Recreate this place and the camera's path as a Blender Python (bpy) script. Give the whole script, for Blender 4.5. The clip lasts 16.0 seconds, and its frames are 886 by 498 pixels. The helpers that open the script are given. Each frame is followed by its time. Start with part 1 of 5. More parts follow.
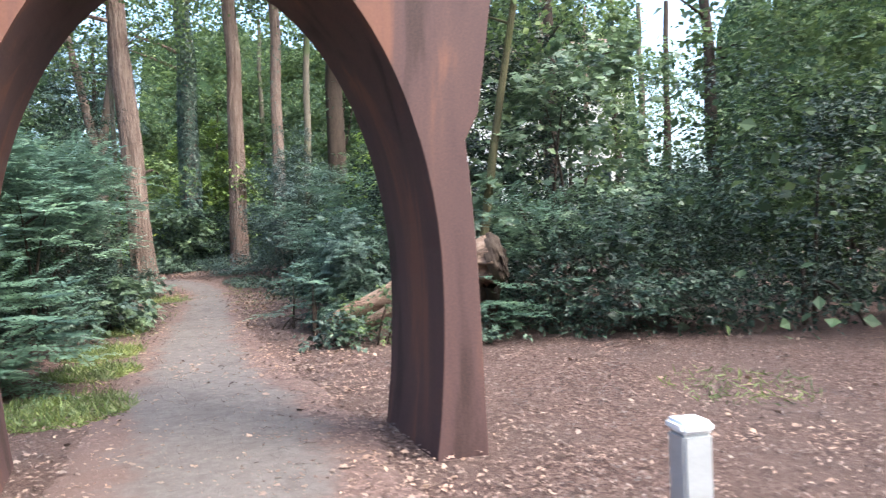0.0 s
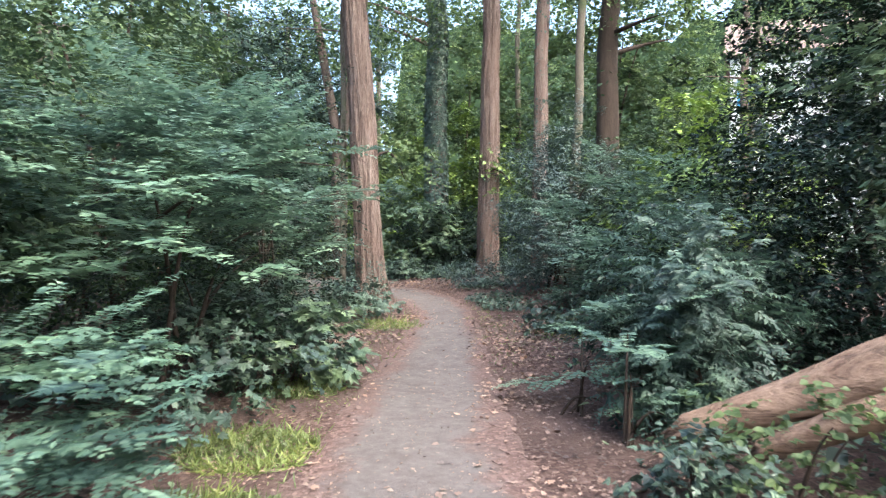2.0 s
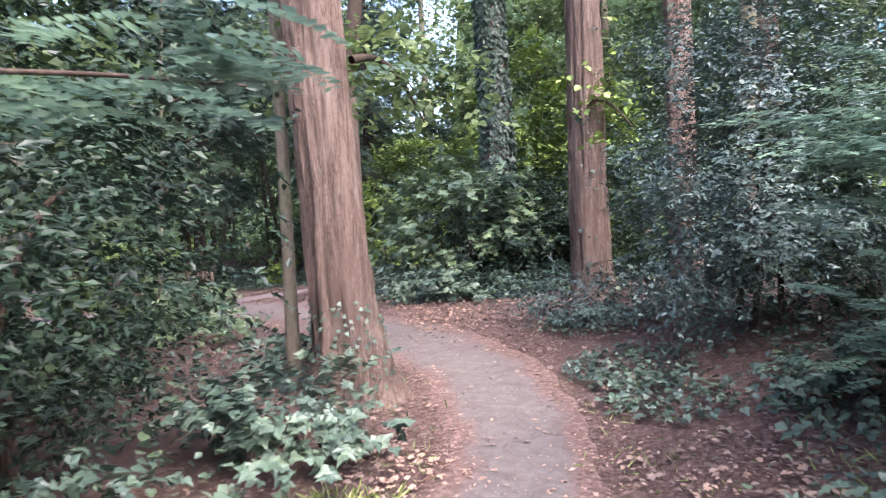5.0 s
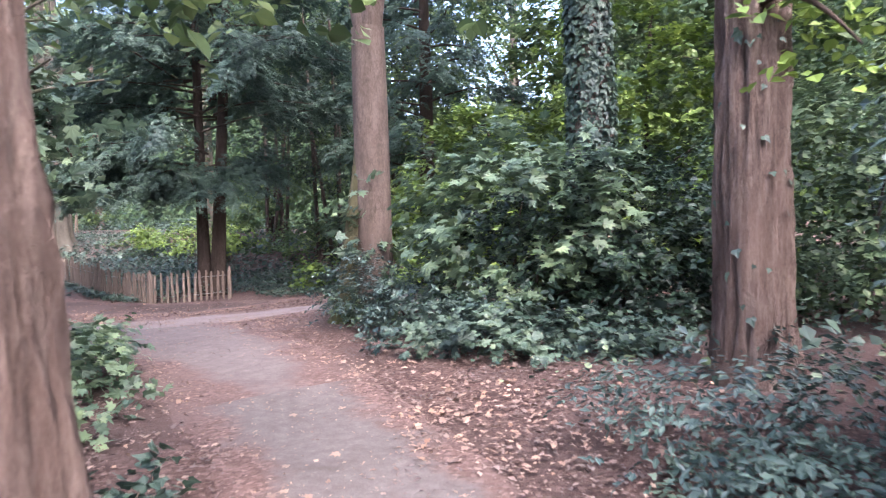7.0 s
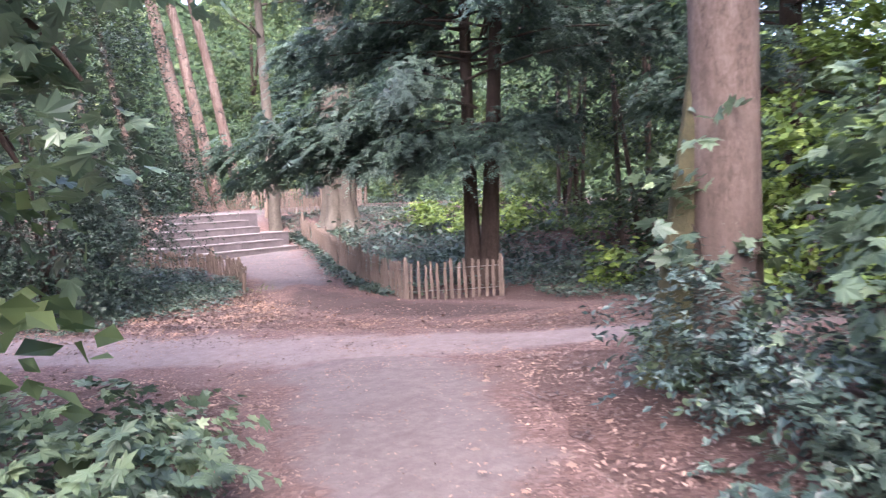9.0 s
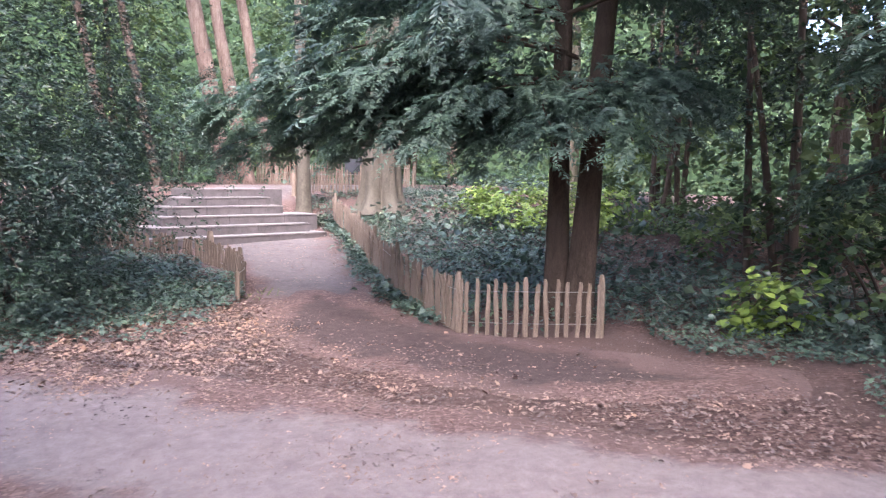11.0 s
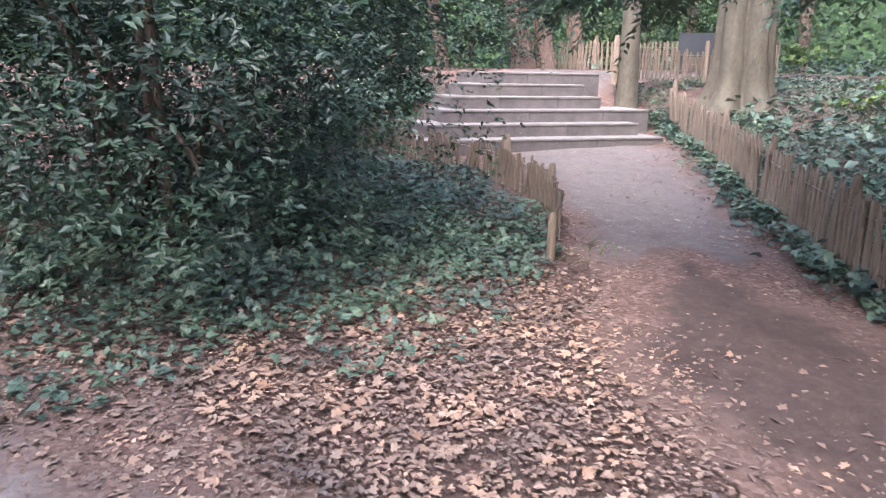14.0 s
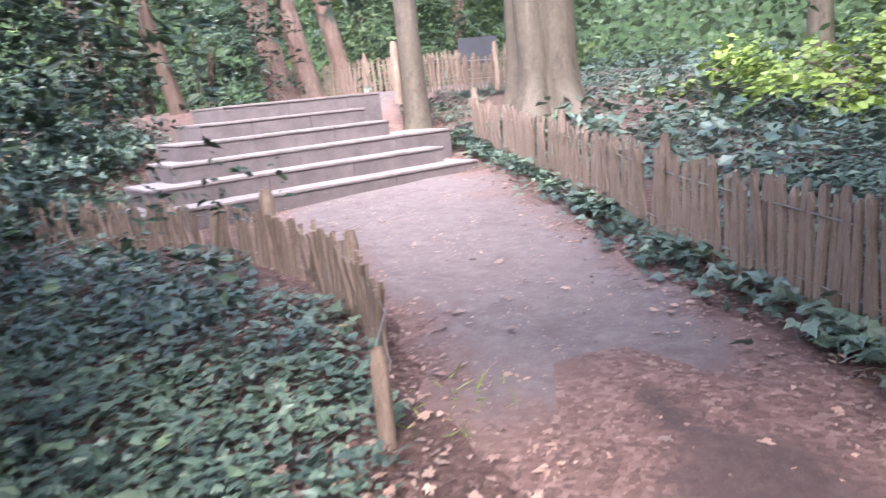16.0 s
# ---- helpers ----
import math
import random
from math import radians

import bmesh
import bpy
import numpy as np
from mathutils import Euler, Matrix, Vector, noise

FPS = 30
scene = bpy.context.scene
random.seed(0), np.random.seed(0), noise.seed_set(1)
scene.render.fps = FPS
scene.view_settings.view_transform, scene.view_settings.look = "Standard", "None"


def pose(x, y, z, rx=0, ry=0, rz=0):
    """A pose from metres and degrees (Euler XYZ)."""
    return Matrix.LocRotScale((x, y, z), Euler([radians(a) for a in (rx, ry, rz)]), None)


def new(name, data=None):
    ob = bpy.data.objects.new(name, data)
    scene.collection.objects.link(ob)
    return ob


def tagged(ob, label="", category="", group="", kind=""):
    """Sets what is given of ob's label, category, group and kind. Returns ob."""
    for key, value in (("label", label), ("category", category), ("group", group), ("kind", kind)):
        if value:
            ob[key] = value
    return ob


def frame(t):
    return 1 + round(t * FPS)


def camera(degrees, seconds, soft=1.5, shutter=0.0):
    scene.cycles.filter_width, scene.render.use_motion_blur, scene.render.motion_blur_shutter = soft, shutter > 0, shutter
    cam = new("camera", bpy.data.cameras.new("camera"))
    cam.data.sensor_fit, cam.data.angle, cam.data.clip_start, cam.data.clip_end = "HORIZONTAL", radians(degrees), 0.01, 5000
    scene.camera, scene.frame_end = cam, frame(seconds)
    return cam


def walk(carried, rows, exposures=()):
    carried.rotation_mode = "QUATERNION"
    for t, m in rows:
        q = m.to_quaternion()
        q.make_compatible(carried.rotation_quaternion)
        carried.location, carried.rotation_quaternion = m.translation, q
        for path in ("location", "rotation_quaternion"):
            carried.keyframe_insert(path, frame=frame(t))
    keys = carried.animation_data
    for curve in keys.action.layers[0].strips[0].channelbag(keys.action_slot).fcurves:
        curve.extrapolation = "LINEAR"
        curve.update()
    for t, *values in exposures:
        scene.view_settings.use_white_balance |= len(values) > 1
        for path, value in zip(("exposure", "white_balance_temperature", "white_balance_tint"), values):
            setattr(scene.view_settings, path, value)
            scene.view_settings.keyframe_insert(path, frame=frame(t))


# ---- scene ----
cam = camera(63.0, 16.0, soft=1.2, shutter=0.22)
METRES, EYE, TILT, LEAN, TURN = 32.6, 1.5, 0.0, 0.0, 0.0
ROWS = [
    (0.0, 0.0, 0.0, 0.0, -0.02, -0.53, 2.17),
    (0.5, -0.0133, 0.0316, 0.0013, 3.94, -0.33, 2.66),
    (1.0, -0.0235, 0.0705, 0.0025, 6.41, -0.59, 2.27),
    (1.5, -0.0336, 0.1069, 0.0046, 14.89, -0.81, 0.62),
    (2.0, -0.0437, 0.1449, 0.0062, 18.93, -0.2, -0.52),
    (2.5, -0.0554, 0.1819, 0.0072, 19.36, 0.11, -0.47),
    (3.0, -0.0703, 0.2188, 0.0089, 20.76, 0.35, 2.64),
    (3.5, -0.0856, 0.255, 0.01, 23.12, -1.17, 3.48),
    (4.0, -0.0973, 0.2904, 0.0116, 23.53, -1.64, 3.65),
    (6.5, -0.1426, 0.4573, 0.018, 29.52, -2.1, 0.99),
    (7.0, -0.156, 0.4875, 0.0196, 32.57, -2.5, 1.56),
    (7.5, -0.1725, 0.5175, 0.0208, 37.26, -2.49, 1.96),
    (8.0, -0.1935, 0.543, 0.0216, 47.95, -2.53, 2.29),
    (8.5, -0.2155, 0.5655, 0.0226, 51.88, -3.31, 2.46),
    (9.0, -0.2432, 0.5841, 0.0222, 56.16, -4.33, 2.6),
    (9.5, -0.2689, 0.5984, 0.0233, 62.3, -4.58, 2.19),
    (12.0, -0.3898, 0.6598, 0.0226, 59.38, -6.25, -2.64),
    (12.5, -0.4117, 0.6639, 0.021, 70.63, -9.01, -3.82),
    (13.0, -0.4363, 0.6666, 0.0198, 81.4, -10.68, -1.05),
    (13.5, -0.4594, 0.6665, 0.0186, 82.31, -10.9, -0.95),
    (14.0, -0.4816, 0.6656, 0.0169, 82.2, -14.33, -1.1),
    (14.5, -0.5016, 0.666, 0.0161, 81.64, -14.92, -0.24),
    (15.0, -0.5234, 0.6686, 0.0147, 81.47, -14.06, 1.89),
    (15.5, -0.5486, 0.6768, 0.0128, 74.83, -13.83, 4.41),
    (16.0, -0.5726, 0.6911, 0.0103, 64.23, -12.15, 5.64),
]
walk(cam, [(t, pose(0, 0, EYE, TILT, LEAN, TURN) @ pose(METRES * x, METRES * y, METRES * z, 90 + pitch, roll, yaw)) for t, x, y, z, yaw, pitch, roll in ROWS],
     exposures=[(0.0, 2.6, 5850, 4), (1.5, 2.58, 5900, 3), (2.5, 2.72, 5800, 10), (4.0, 2.78, 5900, 18), (6.5, 3.08, 5700, 20), (7.5, 3.15, 5700, 22), (8.5, 3.25, 5750, 26), (9.5, 3.2, 5800, 26), (12.0, 3.15, 5650, 15), (13.0, 2.98, 5700, 13), (14.5, 3.1, 5650, 12), (16.0, 3.42, 5700, 19)])

# ---- light ----
world = bpy.data.worlds.new("overcast_sky")
scene.world = world
world.use_nodes = True
wt = world.node_tree
sky = wt.nodes.new("ShaderNodeTexSky")
sky.sky_type = "NISHITA"
sky.sun_disc = False
sky.sun_elevation = radians(50)
sky.sun_rotation = radians(120)
sky.air_density, sky.dust_density, sky.ozone_density = 1.0, 6.0, 1.0
wt.nodes["Background"].inputs["Strength"].default_value = 0.15
wt.links.new(sky.outputs["Color"], wt.nodes["Background"].inputs["Color"])
sun_data = bpy.data.lights.new("sun", "SUN")
sun_data.energy, sun_data.angle, sun_data.color = 0.6, radians(70), (1.0, 0.98, 0.95)
sun = new("sun", sun_data)
sun.matrix_world = pose(0, 0, 30, 40, 0, 65)


# ---- materials ----
class Nodes:
    """A node material under construction."""

    def __init__(self, name):
        self.mat = bpy.data.materials.new(name)
        self.mat.use_nodes = True
        self.tree = self.mat.node_tree
        self.tree.nodes.clear()
        self.out = self.add("ShaderNodeOutputMaterial")

    def add(self, kind, **values):
        n = self.tree.nodes.new(kind)
        for key, value in values.items():
            n.inputs[key.replace("_", " ")].default_value = value
        return n

    def link(self, a, b):
        self.tree.links.new(a, b)

    def noise(self, scale, detail=4.0, rough=0.6, stretch=(1, 1, 1), distort=0.0):
        co = self.add("ShaderNodeTexCoord")
        mp = self.add("ShaderNodeMapping")
        mp.inputs["Scale"].default_value = stretch
        n = self.add("ShaderNodeTexNoise", Scale=scale, Detail=detail, Roughness=rough, Distortion=distort)
        self.link(co.outputs["Object"], mp.inputs["Vector"])
        self.link(mp.outputs["Vector"], n.inputs["Vector"])
        return n.outputs["Fac"]

    def ramp(self, fac, *stops):
        r = self.add("ShaderNodeValToRGB")
        e = r.color_ramp.elements
        while len(e) < len(stops):
            e.new(0.5)
        for el, (p, c) in zip(e, stops):
            el.position, el.color = p, (*c, 1)
        self.link(fac, r.inputs["Fac"])
        return r.outputs["Color"]

    def mix(self, fac, a, b, kind="MIX"):
        m = self.add("ShaderNodeMix")
        m.data_type, m.blend_type = "RGBA", kind
        for sock, v in ((m.inputs[0], fac), (m.inputs[6], a), (m.inputs[7], b)):
            if isinstance(v, (int, float)):
                sock.default_value = v
            elif isinstance(v, tuple):
                sock.default_value = (*v, 1)
            else:
                self.link(v, sock)
        return m.outputs[2]

    def bump(self, height, strength, distance):
        b = self.add("ShaderNodeBump", Strength=strength, Distance=distance)
        self.link(height, b.inputs["Height"])
        return b.outputs["Normal"]

    def finish(self, colour, rough=0.8, normal=None, metal=0.0, spec=0.5, through_light=0.0, through_colour=None):
        p = self.add("ShaderNodeBsdfPrincipled", Metallic=metal)
        p.inputs["Specular IOR Level"].default_value = spec
        for sock, v in ((p.inputs["Base Color"], colour), (p.inputs["Roughness"], rough)):
            if isinstance(v, (int, float)):
                sock.default_value = v
            elif isinstance(v, tuple):
                sock.default_value = (*v, 1)
            else:
                self.link(v, sock)
        if normal is not None:
            self.link(normal, p.inputs["Normal"])
        result = p.outputs["BSDF"]
        if through_light:
            t = self.add("ShaderNodeBsdfTranslucent")
            self.link(through_colour if through_colour is not None else colour, t.inputs["Color"])
            m = self.add("ShaderNodeMixShader", Fac=through_light)
            self.link(result, m.inputs[1])
            self.link(t.outputs["BSDF"], m.inputs[2])
            result = m.outputs["Shader"]
        self.link(result, self.out.inputs["Surface"])
        return self.mat


def leaf_material(name, dark, mid, light, rough=0.42, through_light=0.25, patch=0.6, spec=0.55, clump=2.6):
    n = Nodes(name)
    geo = n.add("ShaderNodeNewGeometry")
    low = tuple(0.6 * a + 0.4 * b for a, b in zip(dark, mid))
    high = tuple(0.55 * a + 0.45 * b for a, b in zip(light, mid))
    each = n.ramp(geo.outputs["Random Per Island"], (0.0, low), (0.55, mid), (0.97, high))
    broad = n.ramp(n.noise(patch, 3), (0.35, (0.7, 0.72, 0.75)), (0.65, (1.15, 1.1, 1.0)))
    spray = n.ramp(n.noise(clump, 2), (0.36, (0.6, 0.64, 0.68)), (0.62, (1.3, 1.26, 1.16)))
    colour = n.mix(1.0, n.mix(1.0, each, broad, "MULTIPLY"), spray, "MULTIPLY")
    return n.finish(colour, rough, spec=spec, through_light=through_light * 0.8)


def bark_material(name, dark, mid, light, scale=9.0, stretch=0.12, depth=0.03, stain=None):
    n = Nodes(name)
    ridges = n.noise(scale, 6, 0.65, (1, 1, stretch), 0.9)
    plates = n.noise(scale * 1.7, 5, 0.7, (1, 1, stretch * 2.6), 1.6)
    fine = n.noise(scale * 8, 5, 0.75, (1, 1, 0.35))
    both = n.mix(0.45, ridges, plates)
    colour = n.ramp(both, (0.39, dark), (0.47, mid), (0.58, light))
    colour = n.mix(0.4, colour, n.ramp(fine, (0.3, dark), (0.7, light)))
    broad = n.noise(1.3, 4)
    colour = n.mix(n.ramp(broad, (0.35, (0.55, 0.55, 0.55)), (0.6, (0, 0, 0))), colour, mid)
    if stain:
        colour = n.mix(n.ramp(broad, (0.5, (0, 0, 0)), (0.66, (0.8, 0.8, 0.8))), colour, stain)
    return n.finish(colour, 0.9, n.bump(n.mix(0.25, both, fine), 1.0, depth), spec=0.2)


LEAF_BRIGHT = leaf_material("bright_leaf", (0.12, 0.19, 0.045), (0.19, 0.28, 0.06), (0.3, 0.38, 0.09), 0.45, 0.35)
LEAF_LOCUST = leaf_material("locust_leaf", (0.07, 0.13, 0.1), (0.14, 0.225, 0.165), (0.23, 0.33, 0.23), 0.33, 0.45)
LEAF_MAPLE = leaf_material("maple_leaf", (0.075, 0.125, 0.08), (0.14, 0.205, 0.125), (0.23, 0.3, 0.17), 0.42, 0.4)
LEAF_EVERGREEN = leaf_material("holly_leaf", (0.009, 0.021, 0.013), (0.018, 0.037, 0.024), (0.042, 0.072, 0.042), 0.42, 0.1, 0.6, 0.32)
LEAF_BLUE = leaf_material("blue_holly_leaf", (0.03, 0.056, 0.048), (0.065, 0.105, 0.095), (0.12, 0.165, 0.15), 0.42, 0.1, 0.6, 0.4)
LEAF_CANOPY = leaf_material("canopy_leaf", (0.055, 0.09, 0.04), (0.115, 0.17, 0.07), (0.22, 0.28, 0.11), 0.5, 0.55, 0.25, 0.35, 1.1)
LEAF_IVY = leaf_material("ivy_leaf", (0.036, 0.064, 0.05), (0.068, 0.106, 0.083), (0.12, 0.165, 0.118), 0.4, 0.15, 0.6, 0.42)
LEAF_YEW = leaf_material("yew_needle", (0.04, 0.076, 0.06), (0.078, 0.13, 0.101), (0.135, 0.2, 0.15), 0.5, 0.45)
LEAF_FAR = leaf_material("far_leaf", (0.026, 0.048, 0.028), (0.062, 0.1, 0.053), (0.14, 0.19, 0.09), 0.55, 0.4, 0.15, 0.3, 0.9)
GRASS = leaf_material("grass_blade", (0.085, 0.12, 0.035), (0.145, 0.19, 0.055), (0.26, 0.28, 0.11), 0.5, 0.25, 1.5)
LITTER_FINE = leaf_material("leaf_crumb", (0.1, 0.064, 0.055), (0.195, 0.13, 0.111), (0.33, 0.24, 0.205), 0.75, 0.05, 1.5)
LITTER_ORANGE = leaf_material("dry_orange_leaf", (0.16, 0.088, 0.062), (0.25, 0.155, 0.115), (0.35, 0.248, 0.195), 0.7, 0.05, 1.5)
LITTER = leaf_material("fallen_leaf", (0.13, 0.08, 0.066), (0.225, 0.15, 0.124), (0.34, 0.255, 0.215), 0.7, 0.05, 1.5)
BARK_RED = bark_material("red_fibrous_bark", (0.04, 0.024, 0.019), (0.15, 0.098, 0.078), (0.32, 0.245, 0.205), 15.0, 0.085, 0.1)
BARK_GREY = bark_material("grey_bark", (0.04, 0.034, 0.027), (0.105, 0.088, 0.068), (0.19, 0.165, 0.125), 9.0, 0.25, 0.015, (0.07, 0.09, 0.035))
BARK_SMOOTH = bark_material("smooth_grey_bark", (0.035, 0.029, 0.022), (0.07, 0.06, 0.046), (0.112, 0.097, 0.077), 5.0, 0.35, 0.01)
BARK_BROWN = bark_material("brown_bark", (0.04, 0.028, 0.022), (0.105, 0.075, 0.06), (0.19, 0.145, 0.12), 11.0, 0.2, 0.02)
BARK_MOSS = bark_material("mossy_bark", (0.035, 0.032, 0.02), (0.078, 0.07, 0.036), (0.135, 0.118, 0.06), 13.0, 0.25, 0.03, (0.085, 0.096, 0.03))
BARK_DARK = bark_material("dark_bark", (0.02, 0.015, 0.012), (0.05, 0.035, 0.027), (0.09, 0.065, 0.05), 10.0, 0.2, 0.02)
def log_material():
    n = Nodes("bare_log_wood")
    streak = n.noise(11, 8, 0.75, (0.14, 1, 0.8), 1.0)
    blot = n.noise(2.3, 5, 0.6)
    fine = n.noise(60, 5, 0.7, (0.2, 1, 1))
    colour = n.ramp(streak, (0.4, (0.035, 0.02, 0.015)), (0.48, (0.19, 0.12, 0.086)), (0.66, (0.34, 0.24, 0.18)))
    colour = n.mix(0.3, colour, n.ramp(fine, (0.3, (0.1, 0.06, 0.042)), (0.7, (0.46, 0.33, 0.25))))
    colour = n.mix(n.ramp(blot, (0.55, (0, 0, 0)), (0.68, (0.8, 0.8, 0.8))), colour, (0.12, 0.07, 0.05))
    return n.finish(colour, 0.85, n.bump(streak, 1.0, 0.05), spec=0.2)


WOOD_LOG = log_material()
PALE = bark_material("weathered_chestnut", (0.055, 0.04, 0.03), (0.155, 0.115, 0.09), (0.27, 0.215, 0.17), 22.0, 0.08, 0.004)


def soil_colour(n):
    """Colour and relief of leaf-strewn soil, shared by the ground and by the edges of the paths."""
    broad = n.noise(0.55, 5, 0.6)
    shreds = n.noise(38, 6, 0.7, (1, 1, 1), 1.5)
    grain = n.noise(150, 4, 0.75)
    cells = n.add("ShaderNodeTexVoronoi", Scale=34.0, Randomness=1.0)
    co = n.add("ShaderNodeTexCoord")
    n.link(co.outputs["Object"], cells.inputs["Vector"])
    flake = n.ramp(cells.outputs["Color"], (0.2, (0.055, 0.033, 0.028)), (0.55, (0.145, 0.09, 0.073)), (0.9, (0.29, 0.198, 0.162)))
    damp = n.ramp(shreds, (0.3, (0.05, 0.031, 0.029)), (0.55, (0.12, 0.077, 0.068)), (0.75, (0.215, 0.15, 0.13)))
    colour = n.mix(0.45, damp, flake)
    bare = n.ramp(grain, (0.3, (0.07, 0.045, 0.04)), (0.7, (0.165, 0.115, 0.1)))
    return n.mix(n.ramp(broad, (0.46, (0, 0, 0)), (0.6, (0.85, 0.85, 0.85))), colour, bare), shreds


def soil_material():
    n = Nodes("leaf_strewn_soil")
    colour, shreds = soil_colour(n)
    return n.finish(colour, 0.95, n.bump(shreds, 1.0, 0.035), spec=0.15)


def path_material(name, a, b, c, rim):
    n = Nodes(name)
    broad = n.noise(1.6, 7, 0.7)
    mid = n.noise(9, 8, 0.8)
    grain = n.noise(120, 5, 0.85)
    soil, shreds = soil_colour(n)
    colour = n.ramp(mid, (0.32, a), (0.5, b), (0.66, c))
    colour = n.mix(0.45, colour, n.ramp(grain, (0.3, a), (0.75, c)))
    blot = n.noise(1.9, 6, 0.7, (1, 1, 1), 0.6)
    colour = n.mix(n.ramp(blot, (0.52, (0, 0, 0)), (0.68, (0.55, 0.55, 0.55))), colour, a)
    att = n.add("ShaderNodeAttribute")
    att.attribute_name = "rim"
    edge = n.add("ShaderNodeMath")
    edge.operation = "ADD"
    n.link(att.outputs["Fac"], edge.inputs[0])
    n.link(broad, edge.inputs[1])
    colour = n.mix(n.ramp(edge.outputs[0], (0.8, (0, 0, 0)), (1.12, (1, 1, 1))), colour, soil)
    speck = n.noise(55, 3, 0.6)
    colour = n.mix(n.ramp(speck, (0.62, (0, 0, 0)), (0.7, (0.6, 0.6, 0.6))), colour, rim)
    return n.finish(colour, 0.9, n.bump(n.mix(0.5, grain, mid), 0.8, 0.014), spec=0.2)


SOIL = soil_material()
PATH_GREY = path_material("worn_tarmac", (0.062, 0.051, 0.047), (0.118, 0.1, 0.092), (0.185, 0.16, 0.15), (0.1, 0.068, 0.054))
PATH_BROWN = path_material("brown_trodden_dirt", (0.115, 0.088, 0.082), (0.185, 0.148, 0.14), (0.255, 0.214, 0.203), (0.13, 0.085, 0.072))
PATH_PALE = path_material("pale_worn_tarmac", (0.083, 0.065, 0.06), (0.136, 0.11, 0.103), (0.198, 0.167, 0.158), (0.115, 0.076, 0.066))
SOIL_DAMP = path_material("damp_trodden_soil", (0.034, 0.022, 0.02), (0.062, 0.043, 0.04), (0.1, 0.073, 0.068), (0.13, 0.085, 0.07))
PATH_DIRT = path_material("pale_trodden_dirt", (0.068, 0.054, 0.051), (0.124, 0.101, 0.096), (0.19, 0.161, 0.155), (0.1, 0.066, 0.054))


def rust_material():
    n = Nodes("weathering_steel")
    flow = n.noise(2.4, 6, 0.55, (1, 1, 0.22), 0.5)
    fine = n.noise(60, 6, 0.7)
    colour = n.ramp(flow, (0.37, (0.018, 0.011, 0.012)), (0.45, (0.054, 0.031, 0.033)), (0.55, (0.07, 0.039, 0.037)), (0.64, (0.14, 0.061, 0.04)))
    colour = n.mix(0.25, colour, n.ramp(fine, (0.3, (0.05, 0.03, 0.028)), (0.7, (0.17, 0.085, 0.065))))
    return n.finish(colour, 0.75, n.bump(fine, 0.25, 0.004), metal=0.1, spec=0.3)


RUST = rust_material()


def plain_material(name, a, b, scale, rough, bump=0.0, metal=0.0):
    n = Nodes(name)
    f = n.noise(scale, 6, 0.65)
    g = n.noise(scale * 9, 4, 0.7)
    colour = n.mix(0.35, n.ramp(f, (0.3, a), (0.7, b)), n.ramp(g, (0.3, a), (0.7, b)))
    return n.finish(colour, rough, n.bump(g, 0.5, bump) if bump else None, metal=metal)


# Worn stone in two tones: light from above put into treads, shade into risers.
STONE = plain_material("worn_shaded_step_stone", (0.05, 0.042, 0.042), (0.125, 0.106, 0.104), 4.0, 0.85, 0.006)
STONE_LIT_TREAD = plain_material("worn_lit_step_tread", (0.1, 0.086, 0.083), (0.215, 0.188, 0.18), 6.0, 0.8, 0.004)
GALVANISED = plain_material("grey_coated_steel", (0.3, 0.31, 0.32), (0.42, 0.43, 0.44), 8.0, 0.45, 0.0, 0.2)
REFLECTOR = plain_material("pale_cap", (0.7, 0.72, 0.76), (0.85, 0.87, 0.9), 10.0, 0.25)
WIRE = plain_material("galvanised_wire", (0.15, 0.14, 0.13), (0.3, 0.28, 0.26), 20.0, 0.5, 0.0, 0.7)
PANEL = plain_material("dark_panel", (0.02, 0.022, 0.026), (0.04, 0.042, 0.048), 6.0, 0.95)


# ---- ground heights and helpers ----
HEIGHTS = ((0, -6, 0.0), (0, 0, 0.0), (4, 4, 0.05), (6, 9, 0.2), (-1.2, 4.6, 0.1), (-6, 4, 0.15), (-2.5, 8, 0.18), (-3.2, 11, 0.3), (-0.5, 10, 0.25), (-4.5, 15, 0.48), (-6.5, 17, 0.62),
           (-1, 15, 0.6), (-3.5, 20, 0.95), (-6, 21.3, 0.98), (-8, 19.3, 0.73), (-9.5, 22.5, 0.9), (-11, 21.3, 0.76), (-10.5, 18, 0.72), (-14, 22.5, 0.64), (-12, 25, 0.8),
           (-17, 24, 0.5), (-16, 20, 0.5), (-20.5, 24, 0.52), (-23, 25, 0.57), (-25.7, 25, 0.82), (-25.4, 23.3, 0.86), (-25.8, 24.2, 0.86), (-26.0, 25.3, 0.86), (-26.1, 26.4, 0.84), (-25.2, 26.3, 0.82), (-21, 20, 0.5), (-25, 22, 0.6), (-18, 28, 0.62), (-22, 28, 0.75),
           (-26, 28.4, 1.2), (-28, 28.5, 1.5), (-28, 31, 1.8), (-24, 32, 1.2), (-29, 22, 1.6), (-32, 25.5, 2.0), (-34, 30, 2.0), (-34, 21, 2.0), (-29.6, 25.6, 1.92), (-31, 28, 1.95))
HX = np.array(HEIGHTS)


def height(x, y):
    """Ground height: a smooth blend of the levels above, with small bumps."""
    d2 = (HX[:, 0] - x) ** 2 + (HX[:, 1] - y) ** 2
    w = np.exp(-(d2 - d2.min()) / 4.5)
    far = min(1.0, float(d2.min()) / 900)
    return float((w * HX[:, 2]).sum() / w.sum()) * (1 - far) + 1.0 * far + 0.018 * noise.noise((x * 1.3, y * 1.3, 0))


